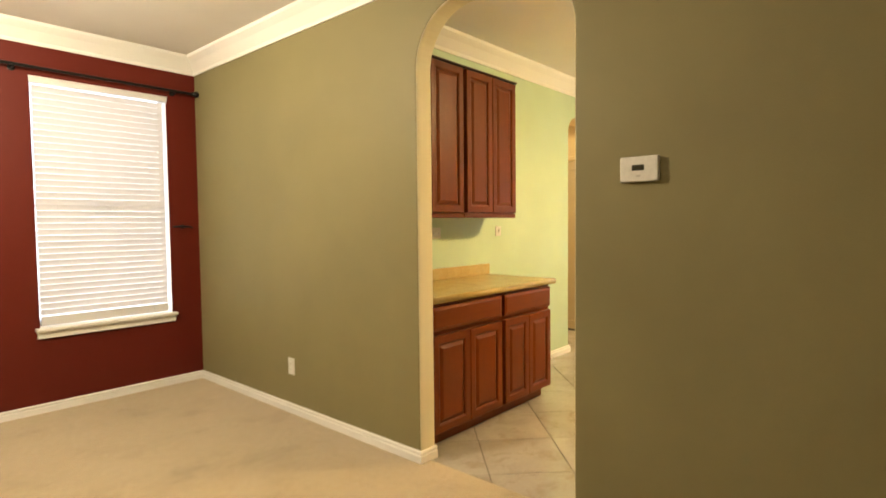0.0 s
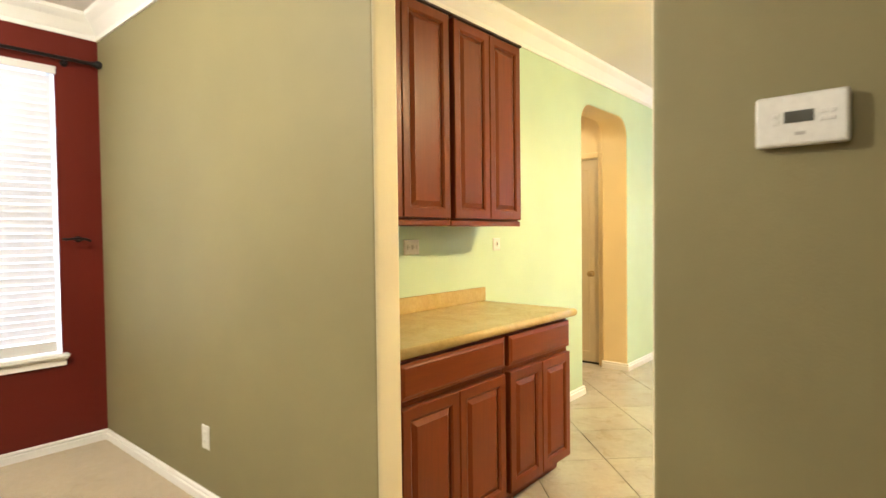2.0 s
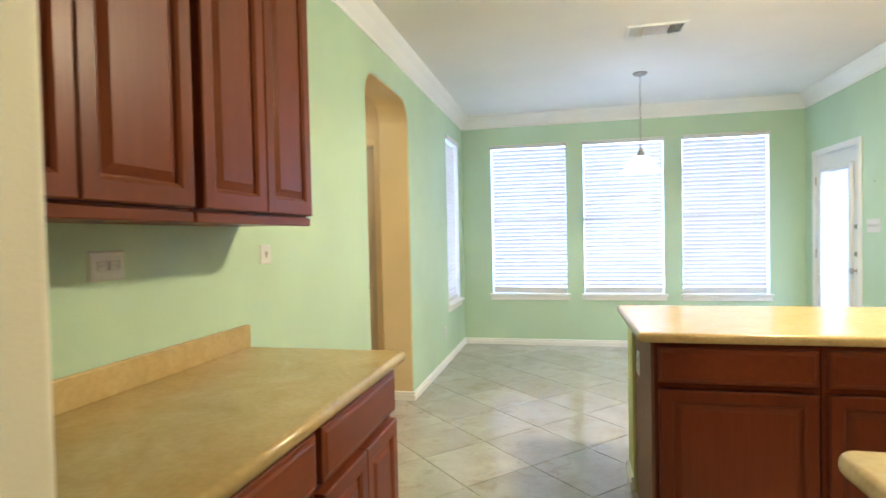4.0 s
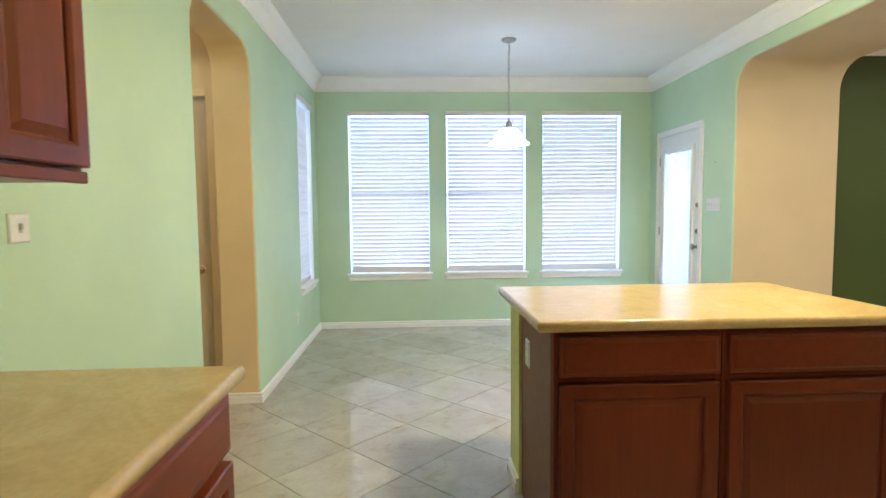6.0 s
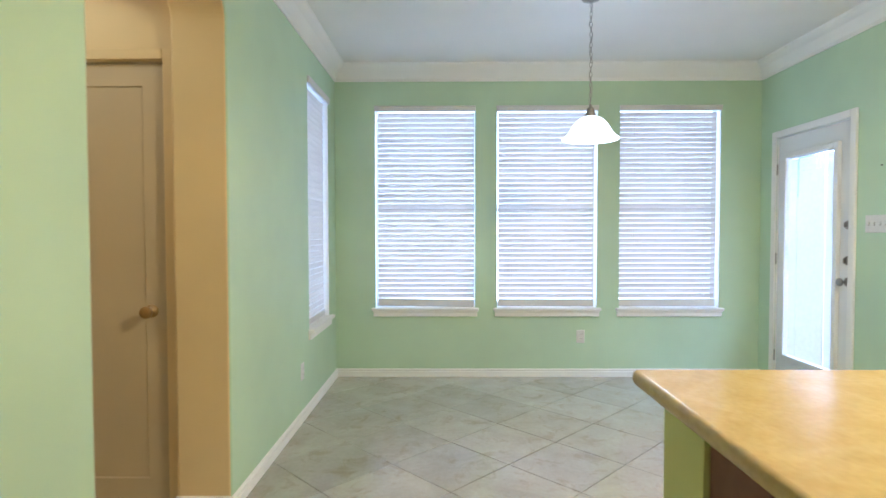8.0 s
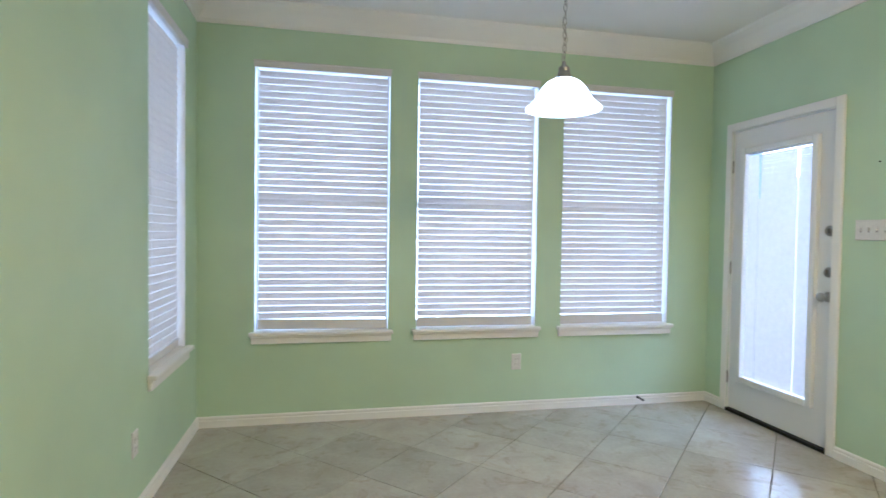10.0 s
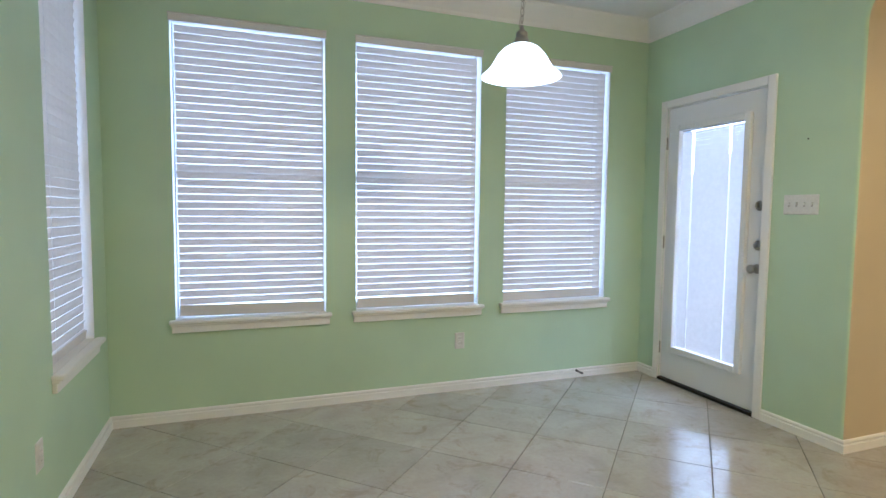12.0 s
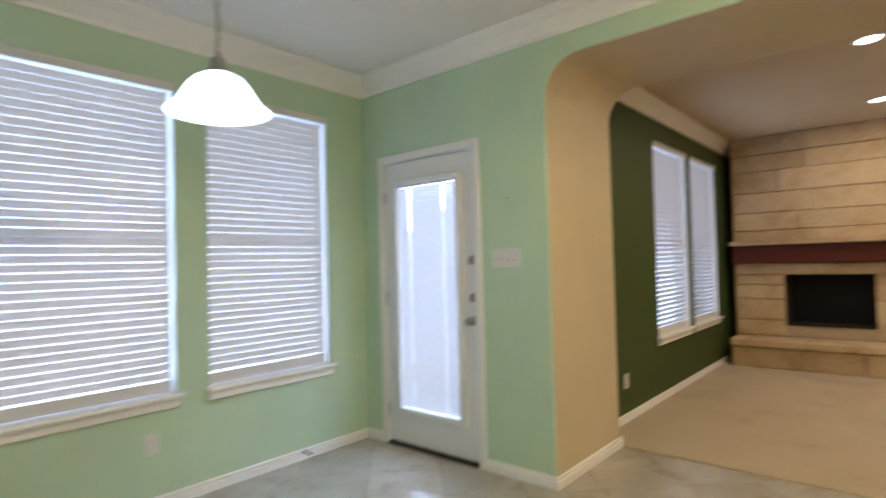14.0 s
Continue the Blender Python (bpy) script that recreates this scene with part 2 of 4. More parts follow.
def box(bm, x0, x1, y0, y1, z0, z1, r=0.0, seg=2):
    v = [bm.verts.new((x, y, z)) for z in (z0, z1) for y in (y0, y1) for x in (x0, x1)]
    fs = [bm.faces.new([v[i] for i in q]) for q in ((0, 2, 3, 1), (4, 5, 7, 6), (0, 1, 5, 4), (2, 6, 7, 3), (0, 4, 6, 2), (1, 3, 7, 5))]
    if r:
        es = list({e for f in fs for e in f.edges})
        bmesh.ops.bevel(bm, geom=es, offset=r, segments=seg, affect='EDGES', profile=0.5)
    return bm


def abox(*a, r=0.0, seg=2):
    return box(bmesh.new(), *a, r=r, seg=seg)


def lathe(bm, prof, n=32, axis="z", at=(0, 0, 0)):
    """A turned solid from (radius, height) pairs."""
    def put(a, rr, h):
        c, s = rr * math.cos(a), rr * math.sin(a)
        p = {"z": (c, s, h), "y": (c, h, s), "x": (h, c, s)}[axis]
        return bm.verts.new([p[i] + at[i] for i in range(3)])
    rings = [[put(2 * math.pi * k / n, rr, h) for k in range(n)] for rr, h in prof]
    for a, b in zip(rings, rings[1:]):
        for k in range(n):
            bm.faces.new((a[k], a[(k + 1) % n], b[(k + 1) % n], b[k]))
    bm.faces.new(rings[0][::-1])
    bm.faces.new(rings[-1])
    bmesh.ops.recalc_face_normals(bm, faces=bm.faces)
    return bm


def nested(bm, w, h, steps):
    """A rectangle w by h in x and z, stepping inwards: (inset, depth) pairs, depth towards -y."""
    loops = []
    for inset, d in steps:
        a, b = w / 2 - inset, h / 2 - inset
        loops.append([bm.verts.new(p) for p in ((-a, -d, -b), (a, -d, -b), (a, -d, b), (-a, -d, b))])
    bm.faces.new(loops[0][::-1])
    for p, q in zip(loops, loops[1:]):
        for k in range(4):
            bm.faces.new((p[k], p[(k + 1) % 4], q[(k + 1) % 4], q[k]))
    bm.faces.new(loops[-1])
    bmesh.ops.recalc_face_normals(bm, faces=bm.faces)
    return bm


def tube(bm, pts, r, n=8):
    rings = []
    for i, p in enumerate(pts):
        d = (Vector(pts[min(i + 1, len(pts) - 1)]) - Vector(pts[max(i - 1, 0)])).normalized()
        u = d.orthogonal().normalized()
        w = d.cross(u)
        rings.append([bm.verts.new(Vector(p) + r * (math.cos(2 * math.pi * k / n) * u + math.sin(2 * math.pi * k / n) * w)) for k in range(n)])
    for a, b in zip(rings, rings[1:]):
        off = min(range(n), key=lambda o: (b[o].co - a[0].co).length)
        for k in range(n):
            bm.faces.new((a[k], a[(k + 1) % n], b[(k + 1 + off) % n], b[(k + off) % n]))
    bm.faces.new(rings[0][::-1])
    bm.faces.new(rings[-1])
    bmesh.ops.recalc_face_normals(bm, faces=bm.faces)
    return bm


def wall(name, axis, c0, c1, a0, a1, z1, low, high, holes=(), z0=-0.05, label="", edge=None, nose=0.0):
    """A wall that runs along axis from a0 to a1, thick from c0 to c1. low, high: paint of the faces towards c0 and c1.
    holes: (from, to, bottom, top, corner radius, paint of the reveal). nose: radius of the rounded edges of arched openings."""
    bm = bmesh.new()
    mats = [low, high, edge or high] + [h[5] for h in holes]

    def prism(poly):
        def at(p, c):
            return (p[0], c, p[1]) if axis == "x" else (c, p[0], p[1])
        lo = [bm.verts.new(at(p, c0)) for p in poly]
        hi = [bm.verts.new(at(p, c1)) for p in poly]
        n = len(poly)
        bm.faces.new(lo)
        bm.faces.new(hi[::-1])
        for k in range(n):
            bm.faces.new((lo[k], hi[k], hi[(k + 1) % n], lo[(k + 1) % n]))
    def side(h):
        return sorted({z0, h[2] if h[2] > z0 + 0.06 else z0, h[3] - h[4], z1})

    order = sorted(holes)
    for i in range(len(order) + 1):
        left, right = (order[i - 1] if i else None), (order[i] if i < len(order) else None)
        p0, p1 = (left[1] if left else a0), (right[0] if right else a1)
        prism([(p1, z) for z in (side(right) if right else (z0, z1))] + [(p0, z) for z in (side(left) if left else (z0, z1))[::-1]])
    for b0, b1, s, t, r, _ in order:
        if s > z0 + 0.06:
            prism([(b0, z0), (b1, z0), (b1, s), (b0, s)])
        n = 14
        arc = [(b0 + r - r * math.cos(q * math.pi / 2 / n), t - r + r * math.sin(q * math.pi / 2 / n)) for q in range(n + 1)] if r else [(b0, t)]
        arc += [(b0 + b1 - x, z) for x, z in arc[::-1]]
        for p, q in zip(arc, arc[1:]):
            if q[0] - p[0] > 1e-6:
                prism([p, q, (q[0], z1), (p[0], z1)])
    bmesh.ops.remove_doubles(bm, verts=bm.verts, dist=1e-5)
    bm.verts.index_update()
    seen = {}
    for f in bm.faces:
        seen.setdefault(frozenset(v.index for v in f.verts), []).append(f)
    bmesh.ops.delete(bm, geom=[f for fs in seen.values() if len(fs) > 1 for f in fs], context='FACES_ONLY')
    bmesh.ops.recalc_face_normals(bm, faces=bm.faces)
    for f in bm.faces:
        a = f.calc_center_median()
        c, along = (a.y, a.x) if axis == "x" else (a.x, a.y)
        if abs(c - c0) < 1e-4:
            f.material_index = 0
        elif abs(c - c1) < 1e-4:
            f.material_index = 1
        else:
            near = [k for k, h in enumerate(holes) if h[0] - 1e-3 < along < h[1] + 1e-3]
            f.material_index = 3 + near[0] if near and a.z < z1 - 0.01 and a.z > z0 + 0.01 else 2
    if nose:
        arched = {3 + k for k, h in enumerate(holes) if h[4] > 0}
        edges = [e for e in bm.edges if len(e.link_faces) == 2 and min(f.material_index for f in e.link_faces) < 2
                 and max(f.material_index for f in e.link_faces) in arched]
        bmesh.ops.bevel(bm, geom=edges, offset=nose, segments=5, affect='EDGES', profile=0.5, material=-1, clamp_overlap=True)
    me = mesh_of(name, bm, *mats)
    return tagged(new(name, me), label, "wall", kind="structure")


def run(name, pts, prof, mat, closed=False, side=1, label="", category="trim"):
    """A moulding along the plan line pts; prof: (distance from the wall, height). side 1: the room lies to the right of the way."""
    n = len(pts)
    P = [Vector(p) for p in pts]
    dirs = [(P[(i + 1) % n] - P[i]).normalized() for i in range(n if closed else n - 1)]
    bm = bmesh.new()
    rings = []
    for i in range(n):
        d0 = dirs[i - 1] if (closed or i > 0) else dirs[i]
        d1 = dirs[i % len(dirs)] if (closed or i < n - 1) else dirs[i - 1]
        n0, n1 = Vector((d0.y, -d0.x)) * side, Vector((d1.y, -d1.x)) * side
        mitre = (n0 + n1) / (1 + n0.dot(n1))
        rings.append([bm.verts.new((P[i].x + mitre.x * o, P[i].y + mitre.y * o, z)) for o, z in prof])
    m = len(prof)
    for i in range(n if closed else n - 1):
        a, b = rings[i], rings[(i + 1) % n]
        for k in range(m):
            bm.faces.new((a[k], a[(k + 1) % m], b[(k + 1) % m], b[k]))
    if not closed:
        bm.faces.new(rings[0])
        bm.faces.new(rings[-1][::-1])
    bmesh.ops.recalc_face_normals(bm, faces=bm.faces)
    return tagged(new(name, mesh_of(name, bm, mat)), label, category, kind="structure")


# ---- the large structure ----
XW, YN, XE, TOP = -0.045, 5.99, 3.70, 2.745
XR, YD, YK = -2.045, -0.16, -0.04   # the red wall, the olive wall and its kitchen side
WIN_LOW, WIN_HIGH = 0.615, 2.375
NORTH = (0.75, 1.827, 2.905)
# kitchen side is unseen, made dark olive to cut bounced light on the island
wall("wall_dining_kitchen", "x", YD, YK, -2.195, 4.75, 2.85, OLIVE, OLIVE, [(0.595, 1.524, -0.05, 2.465, 0.30, PALE)], label="olive wall with a rounded archway", nose=0.016)
wall("wall_west", "y", -0.30, XW, YK, 6.15, 2.85, CREAM, GREEN,
     [(2.702, 3.645, -0.05, 2.395, 0.17, CREAM), (5.05, 5.71, WIN_LOW - 0.05, WIN_HIGH, 0, TRIM)], label="light green wall with an arched opening and a window", nose=0.016)
wall("wall_north", "x", YN, 6.15, XW, XE, 2.85, GREEN, SIDING, [(c - 0.441, c + 0.441, WIN_LOW - 0.03, WIN_HIGH, 0, TRIM) for c in NORTH], label="light green wall with three windows")
wall("wall_east", "y", XE, 3.86, 4.56, 6.15, 2.85, GREEN, SIDING, [(4.918, 5.752, -0.05, 2.06, 0, TRIM)], label="light green wall with a glazed door")
wall("wall_archway", "y", XE, 4.60, YK, 4.56, 2.85, GREEN, TAN, [(1.2, 4.375, -0.05, 2.485, 0.22, TAN)], label="deep wall with a wide rounded archway", nose=0.018)
wall("wall_living_north", "x", 4.56, 4.72, 4.60, 9.05, 2.85, FOREST, SIDING, [(5.97, 6.92, WIN_LOW - 0.06, WIN_HIGH, 0, TRIM), (7.08, 8.03, WIN_LOW - 0.06, WIN_HIGH, 0, TRIM)], label="dark green wall with two windows")
wall("wall_living_east", "y", 8.9, 9.05, YD, 4.56, 2.85, TAN, SIDING, label="plain tan wall behind the fireplace")
wall("wall_living_south", "x", YD, YK, 4.75, 8.9, 2.85, SIDING, TAN, label="plain tan wall")
wall("wall_red", "y", -2.195, XR, -5.0, YD, 2.85, SIDING, RED, [(-1.313, -0.403, WIN_LOW - 0.03, WIN_HIGH, 0, TRIM)], label="deep red wall with a window")
wall("wall_dining_south", "x", -5.15, -5.0, -2.195, 4.75, 2.85, SIDING, OLIVE, label="plain olive wall")
wall("wall_foyer_east", "y", 4.6, 4.75, -5.0, YD, 2.85, OLIVE, SIDING, label="plain olive wall")
wall("wall_hall_north", "x", 3.70, 3.85, -1.75, -0.30, 2.85, CREAM, SIDING, [(-1.085, -0.355, -0.05, 2.075, 0, TRIM)], label="cream hall wall with a door")
wall("wall_hall_south", "x", 2.45, 2.60, -1.75, -0.30, 2.85, SIDING, CREAM, label="plain cream hall wall")
wall("wall_hall_west", "y", -1.9, -1.75, 2.45, 3.85, 2.85, SIDING, CREAM, label="plain cream hall wall")


def slab(name, x0, x1, y0, y1, z0, z1, mat, label, category):
    return tagged(new(name, mesh_of(name, abox(x0, x1, y0, y1, z0, z1), mat)), label, category, kind="structure")


slab("ceiling", XW, XE, YK, YN, TOP, 2.84, CEILING, "white textured ceiling over the kitchen and breakfast nook", "ceiling")
slab("ceiling", XR, 4.6, -5.0, YD, TOP, 2.84, CEILING, "white textured ceiling over the dining room", "ceiling")
slab("ceiling", -1.75, -0.30, 2.60, 3.70, TOP, 2.84, CEILING, "white ceiling over the hall", "ceiling")
slab("ceiling", 4.6, 8.9, YK, 4.56, TOP, 2.84, paint("tan_ceiling_paint", (0.58, 0.475, 0.30), 0.8, 0.3, 0.03, 90), "tan ceiling over the living room", "ceiling")
slab("roof", -2.5, 9.2, -5.3, 6.3, 2.86, 2.95, SIDING, "plain flat roof", "roof")
slab("ground", -250, 250, -250, 250, -0.30, -0.12, GRASS, "lawn round the house", "ground")
sub = abox(-0.30, 3.86, -0.10, 6.15, -0.10, -0.008)
box(sub, 3.86, 4.60, -0.10, 4.58, -0.10, -0.008)
box(sub, -1.80, -0.30, 2.55, 3.80, -0.10, -0.008)
tagged(new("floor", mesh_of("floor", sub, GROUT)), "beige stone-look tile floor laid on the diagonal", "floor", kind="structure")
slab("carpet", XR, 4.6, -5.0, -0.10, -0.10, 0.004, CARPET, "beige cut-pile carpet in the dining room", "carpet")
slab("carpet", 4.60, 8.9, YK, 4.56, -0.10, 0.008, CARPET, "beige cut-pile carpet in the living room", "carpet")

CROWN = [(0, 2.605), (0.010, 2.605), (0.014, 2.630), (0.034, 2.658), (0.058, 2.690), (0.084, 2.712), (0.098, 2.726), (0.104, TOP), (0, TOP)]
run("crown_moulding", [(XW, YK), (XW, YN), (XE, YN), (XE, YK)], CROWN, TRIM, True, label="white crown moulding round the kitchen")
run("crown_moulding", [(XR, -5.0), (XR, YD), (4.6, YD), (4.6, -5.0)], CROWN, TRIM, True, label="white crown moulding round the dining room")
run("crown_moulding", [(4.6, YK), (4.6, 4.56), (8.9, 4.56), (8.9, YK)], CROWN, TRIM, True, label="white crown moulding round the living room")
BASE = [(0, 0), (0.017, 0), (0.017, 0.043), (0.015, 0.045), (0.008, 0.047), (0.008, 0.051), (0.013, 0.053), (0.014, 0.060), (0.011, 0.066), (0.005, 0.070), (0, 0.070)]
run("baseboard", [(-0.30, 3.645), (XW, 3.645), (XW, YN), (XE, YN), (XE, 5.806)], BASE, TRIM, label="white baseboard")
run("baseboard", [(XE, 4.862), (XE, 4.375), (4.60, 4.375), (4.60, 4.56), (8.35, 4.56)], BASE, TRIM, label="white baseboard")
run("baseboard", [(XW, 1.345), (XW, 2.702), (-0.30, 2.702)], BASE, TRIM, label="white baseboard")
run("baseboard", [(XR, -5.0), (XR, YD), (0.595, YD), (0.595, YK)], BASE, TRIM, label="white baseboard")
run("baseboard", [(1.524, YK), (1.524, YD), (4.6, YD)], BASE, TRIM, label="white baseboard")

# ---- windows and blinds ----


def window(name, w, low, m, label, high=WIN_HIGH):
    """Sash window in an opening w wide; local x along the wall, the room towards -y, the wall's inner face at y = 0."""
    root = thing(name, label, "window", m, kind="structure")
    h = high - low
    fr = bmesh.new()
    e = 0.010
    for a, b, c, d in ((-w / 2, -w / 2 + e, low, high), (w / 2 - e, w / 2, low, high), (-w / 2 + e, w / 2 - e, low, low + 0.04), (-w / 2 + e, w / 2 - e, high - 0.006, high)):
        box(fr, a, b, 0.105, 0.15, c, d, 0.003, 1)
    part("window_frame", fr, DOORWHITE, root)
    part("meeting_rail", abox(-w / 2 + e, w / 2 - e, 0.10, 0.145, low + h * 0.49, low + h * 0.49 + 0.028, r=0.004, seg=1), DOORWHITE, root)
    for z0, z1, y in ((low + 0.04, low + h * 0.49, 0.118), (low + h * 0.49 + 0.028, high - 0.006, 0.132)):
        g = part("pane", abox(-w / 2 + e, w / 2 - e, y, y + 0.004, z0, z1), GLASS, root)
        g.visible_shadow = False
    st = abox(-w / 2 - 0.032, w / 2 + 0.032, -0.046, 0.0, low - 0.026, low, r=0.007)
    box(st, -w / 2, w / 2, 0.0, 0.105, low - 0.026, low)
    part("window_sill", st, TRIM, root)
    ap = abox(-w / 2 - 0.020, w / 2 + 0.020, -0.020, 0.0, low - 0.078, low - 0.026, r=0.004)
    box(ap, -w / 2 - 0.024, w / 2 + 0.024, -0.030, 0.0, low - 0.038, low - 0.026, 0.004)
    part("apron", ap, TRIM, root)
    return root


def slat_mesh(w, chord, crown=0.0030):
    bm = bmesh.new()
    n = 5
    top, bot = [], []
    for k in range(n):
        s = k / (n - 1) - 0.5
        y, z = chord * s, crown * (1 - 4 * s * s)
        top.append([bm.verts.new((x, y, z + 0.0013)) for x in (-w / 2, w / 2)])
        bot.append([bm.verts.new((x, y, z - 0.0013)) for x in (-w / 2, w / 2)])
    for a, b in zip(top, top[1:]):
        bm.faces.new((a[0], a[1], b[1], b[0]))
    for a, b in zip(bot, bot[1:]):
        bm.faces.new((b[0], b[1], a[1], a[0]))
    bm.faces.new((top[0][0], bot[0][0], bot[0][1], top[0][1]))
    bm.faces.new((top[-1][1], bot[-1][1], bot[-1][0], top[-1][0]))
    for i in (0, 1):
        loop = [t[i] for t in top] + [b[i] for b in bot[::-1]]
        bm.faces.new(loop if i else loop[::-1])
    bmesh.ops.recalc_face_normals(bm, faces=bm.faces)
    return mesh_of("slat", bm, SLAT)


def blind(w, low, m, label, high=WIN_HIGH, tilt=84, chord=0.0420, pitch=0.0445, sag=0.0, shift=0.0, seed=0):
    """Closed slat blind that hangs in a window's opening; same local axes as the window."""
    rng = random.Random(seed)
    root = thing("window_blind", label, "window blind", m, "slat blinds")
    sw = w - 0.028
    y = 0.040
    va = abox(-w / 2 - 0.006, w / 2 + 0.006, -0.016, -0.002, high - 0.030, high + 0.016, r=0.003, seg=1)
    box(va, -w / 2 - 0.008, w / 2 + 0.008, -0.020, -0.002, high + 0.008, high + 0.018, 0.003, 1)
    part("valance", va, RAIL, root, "white valance strip")
    part("headrail", abox(-sw / 2, sw / 2, 0.006, 0.060, high - 0.018, high - 0.003, r=0.003, seg=1), RAIL, root)
    me = slat_mesh(sw, chord)
    z = high - 0.056
    while z > low + 0.062:
        part("slat", me, None, root, m=pose(shift + rng.uniform(-0.002, 0.002), y, z, -tilt + rng.uniform(-1.2, 1.2), rng.uniform(-0.05, 0.05), 0))
        z -= pitch
    rh = min(0.034, (z + pitch - 0.030 - low) / 2)
    part("bottom_rail", abox(-sw / 2, sw / 2, -rh, rh, -0.008, 0.008, r=0.004), RAIL, root, m=pose(shift, y, (z + pitch - 0.030 + low) / 2 + 0.004, -82, sag, 0))
    for sx in (-sw * 0.36, sw * 0.36):
        lc = bmesh.new()
        for dy in (-0.026, 0.026):
            tube(lc, [(sx + shift, y + dy, high - 0.02), (sx + shift, y + dy, low + 0.03)], 0.0010, 4)
        part("ladder_cord", lc, CORD, root)
    return root


for k, c in enumerate(NORTH):
    m = pose(c, YN, 0)
    window("window_%d" % (k + 1), 0.882, WIN_LOW, m, "white sash window with a moulded white sill")
    blind(0.882, WIN_LOW, m, ["closed white slat blind with a crooked bottom rail", "closed white slat blind behind the pendant lamp", "closed white slat blind beside the corner"][k], sag=[0.9, 0.1, -0.2][k], shift=[0.005, -0.003, -0.003][k], seed=k)
m = pose(XW, 5.38, 0, 0, 0, 90)
window("window_4", 0.66, WIN_LOW - 0.022, m, "narrow white sash window on the side wall")
blind(0.66, WIN_LOW - 0.022, m, "closed white slat blind on the narrow side window", seed=5)
m = pose(XR, -0.858, 0, 0, 0, 90)
window("window_5", 0.91, WIN_LOW, m, "white sash window in the red wall")
blind(0.91, WIN_LOW, m, "closed white slat blind in the red wall", seed=6)
for k, c in enumerate((6.445, 7.555)):
    m = pose(c, 4.56, 0)
    window("window_%d" % (6 + k), 0.95, 0.585, m, "white sash window in the dark green wall")
    blind(0.95, 0.585, m, "half-open white slat blind in the dark green wall", tilt=50, chord=0.0470, seed=8 + k)

# ---- doors ----


def knob(root, x, y, z, mat, name="door_knob", d=1):
    """A round knob on its rose; it points towards -y."""
    k = bmesh.new()
    lathe(k, [(0.031, 0.0), (0.031, -0.005), (0.026, -0.010), (0.012, -0.014), (0.011, -0.034), (0.018, -0.040), (0.027, -0.048), (0.029, -0.058), (0.025, -0.066), (0.012, -0.070)], 24, "y", (x, y, z))
    return part(name, k, mat, root, smooth=True)


def deadbolt(root, x, y, z, mat):
    k = bmesh.new()
    lathe(k, [(0.031, 0.0), (0.031, -0.008), (0.027, -0.014), (0.014, -0.016)], 24, "y", (x, y, z))
    d = part("deadbolt", k, mat, root, smooth=True)
    part("thumb_turn", abox(x - 0.005, x + 0.005, y - 0.034, y - 0.013, z - 0.017, z + 0.017, r=0.004), mat, d)
    return d


def casing(w, h, root, width=0.056, mat=None):
    mat = mat or TRIM
    for x0, x1, z0, z1 in ((-w / 2 - width, -w / 2, 0, h + width), (w / 2, w / 2 + width, 0, h + width), (-w / 2, w / 2, h, h + width)):
        c = abox(x0, x1, -0.018, 0.0, z0, z1, r=0.005)
        part("casing", c, mat, root)
    for x0, x1, z0, z1 in ((-w / 2, -w / 2 + 0.004, 0, h), (w / 2 - 0.004, w / 2, 0, h), (-w / 2 + 0.004, w / 2 - 0.004, h - 0.004, h)):
        part("jamb", abox(x0, x1, 0.0, 0.14, z0, z1), mat, root)


# glazed door to the garden, in the east wall; local x runs towards -y of the world
m = pose(XE, 5.335, 0, 0, 0, -90)
door = thing("door_1", "white exterior door with a full glass lite and mini blind", "door", m, kind="structure")
casing(0.834, 2.06, door)
lx0, lx1, lz0, lz1 = -0.290, 0.275, 0.275, 1.885
slab_bm = bmesh.new()
for a, b, c, d in ((-0.411, lx0, 0.025, 2.052), (lx1, 0.411, 0.025, 2.052), (lx0, lx1, 0.025, lz0), (lx0, lx1, lz1, 2.052)):
    box(slab_bm, a, b, 0.010, 0.054, c, d)
part("door_slab", slab_bm, DOORWHITE, door)
lf = bmesh.new()
for a, b, c, d in ((lx0 - 0.030, lx0 + 0.008, lz0 - 0.035, lz1 + 0.035), (lx1 - 0.008, lx1 + 0.035, lz0 - 0.035, lz1 + 0.035), (lx0 + 0.008, lx1 - 0.008, lz0 - 0.035, lz0 + 0.008), (lx0 + 0.008, lx1 - 0.008, lz1 - 0.008, lz1 + 0.035)):
    box(lf, a, b, -0.020, 0.010, c, d, 0.006)
part("lite_frame", lf, DOORWHITE, door)
g = part("pane", abox(lx0, lx1, 0.044, 0.048, lz0, lz1), GLASS, door)
g.visible_shadow = False
mini = bmesh.new()
zz = lz1 - 0.03
rng = random.Random(4)
c0, c1 = lx0 + 0.100, lx1 - 0.148   # slats are split at these two lines; the gaps imitate bright vertical strips
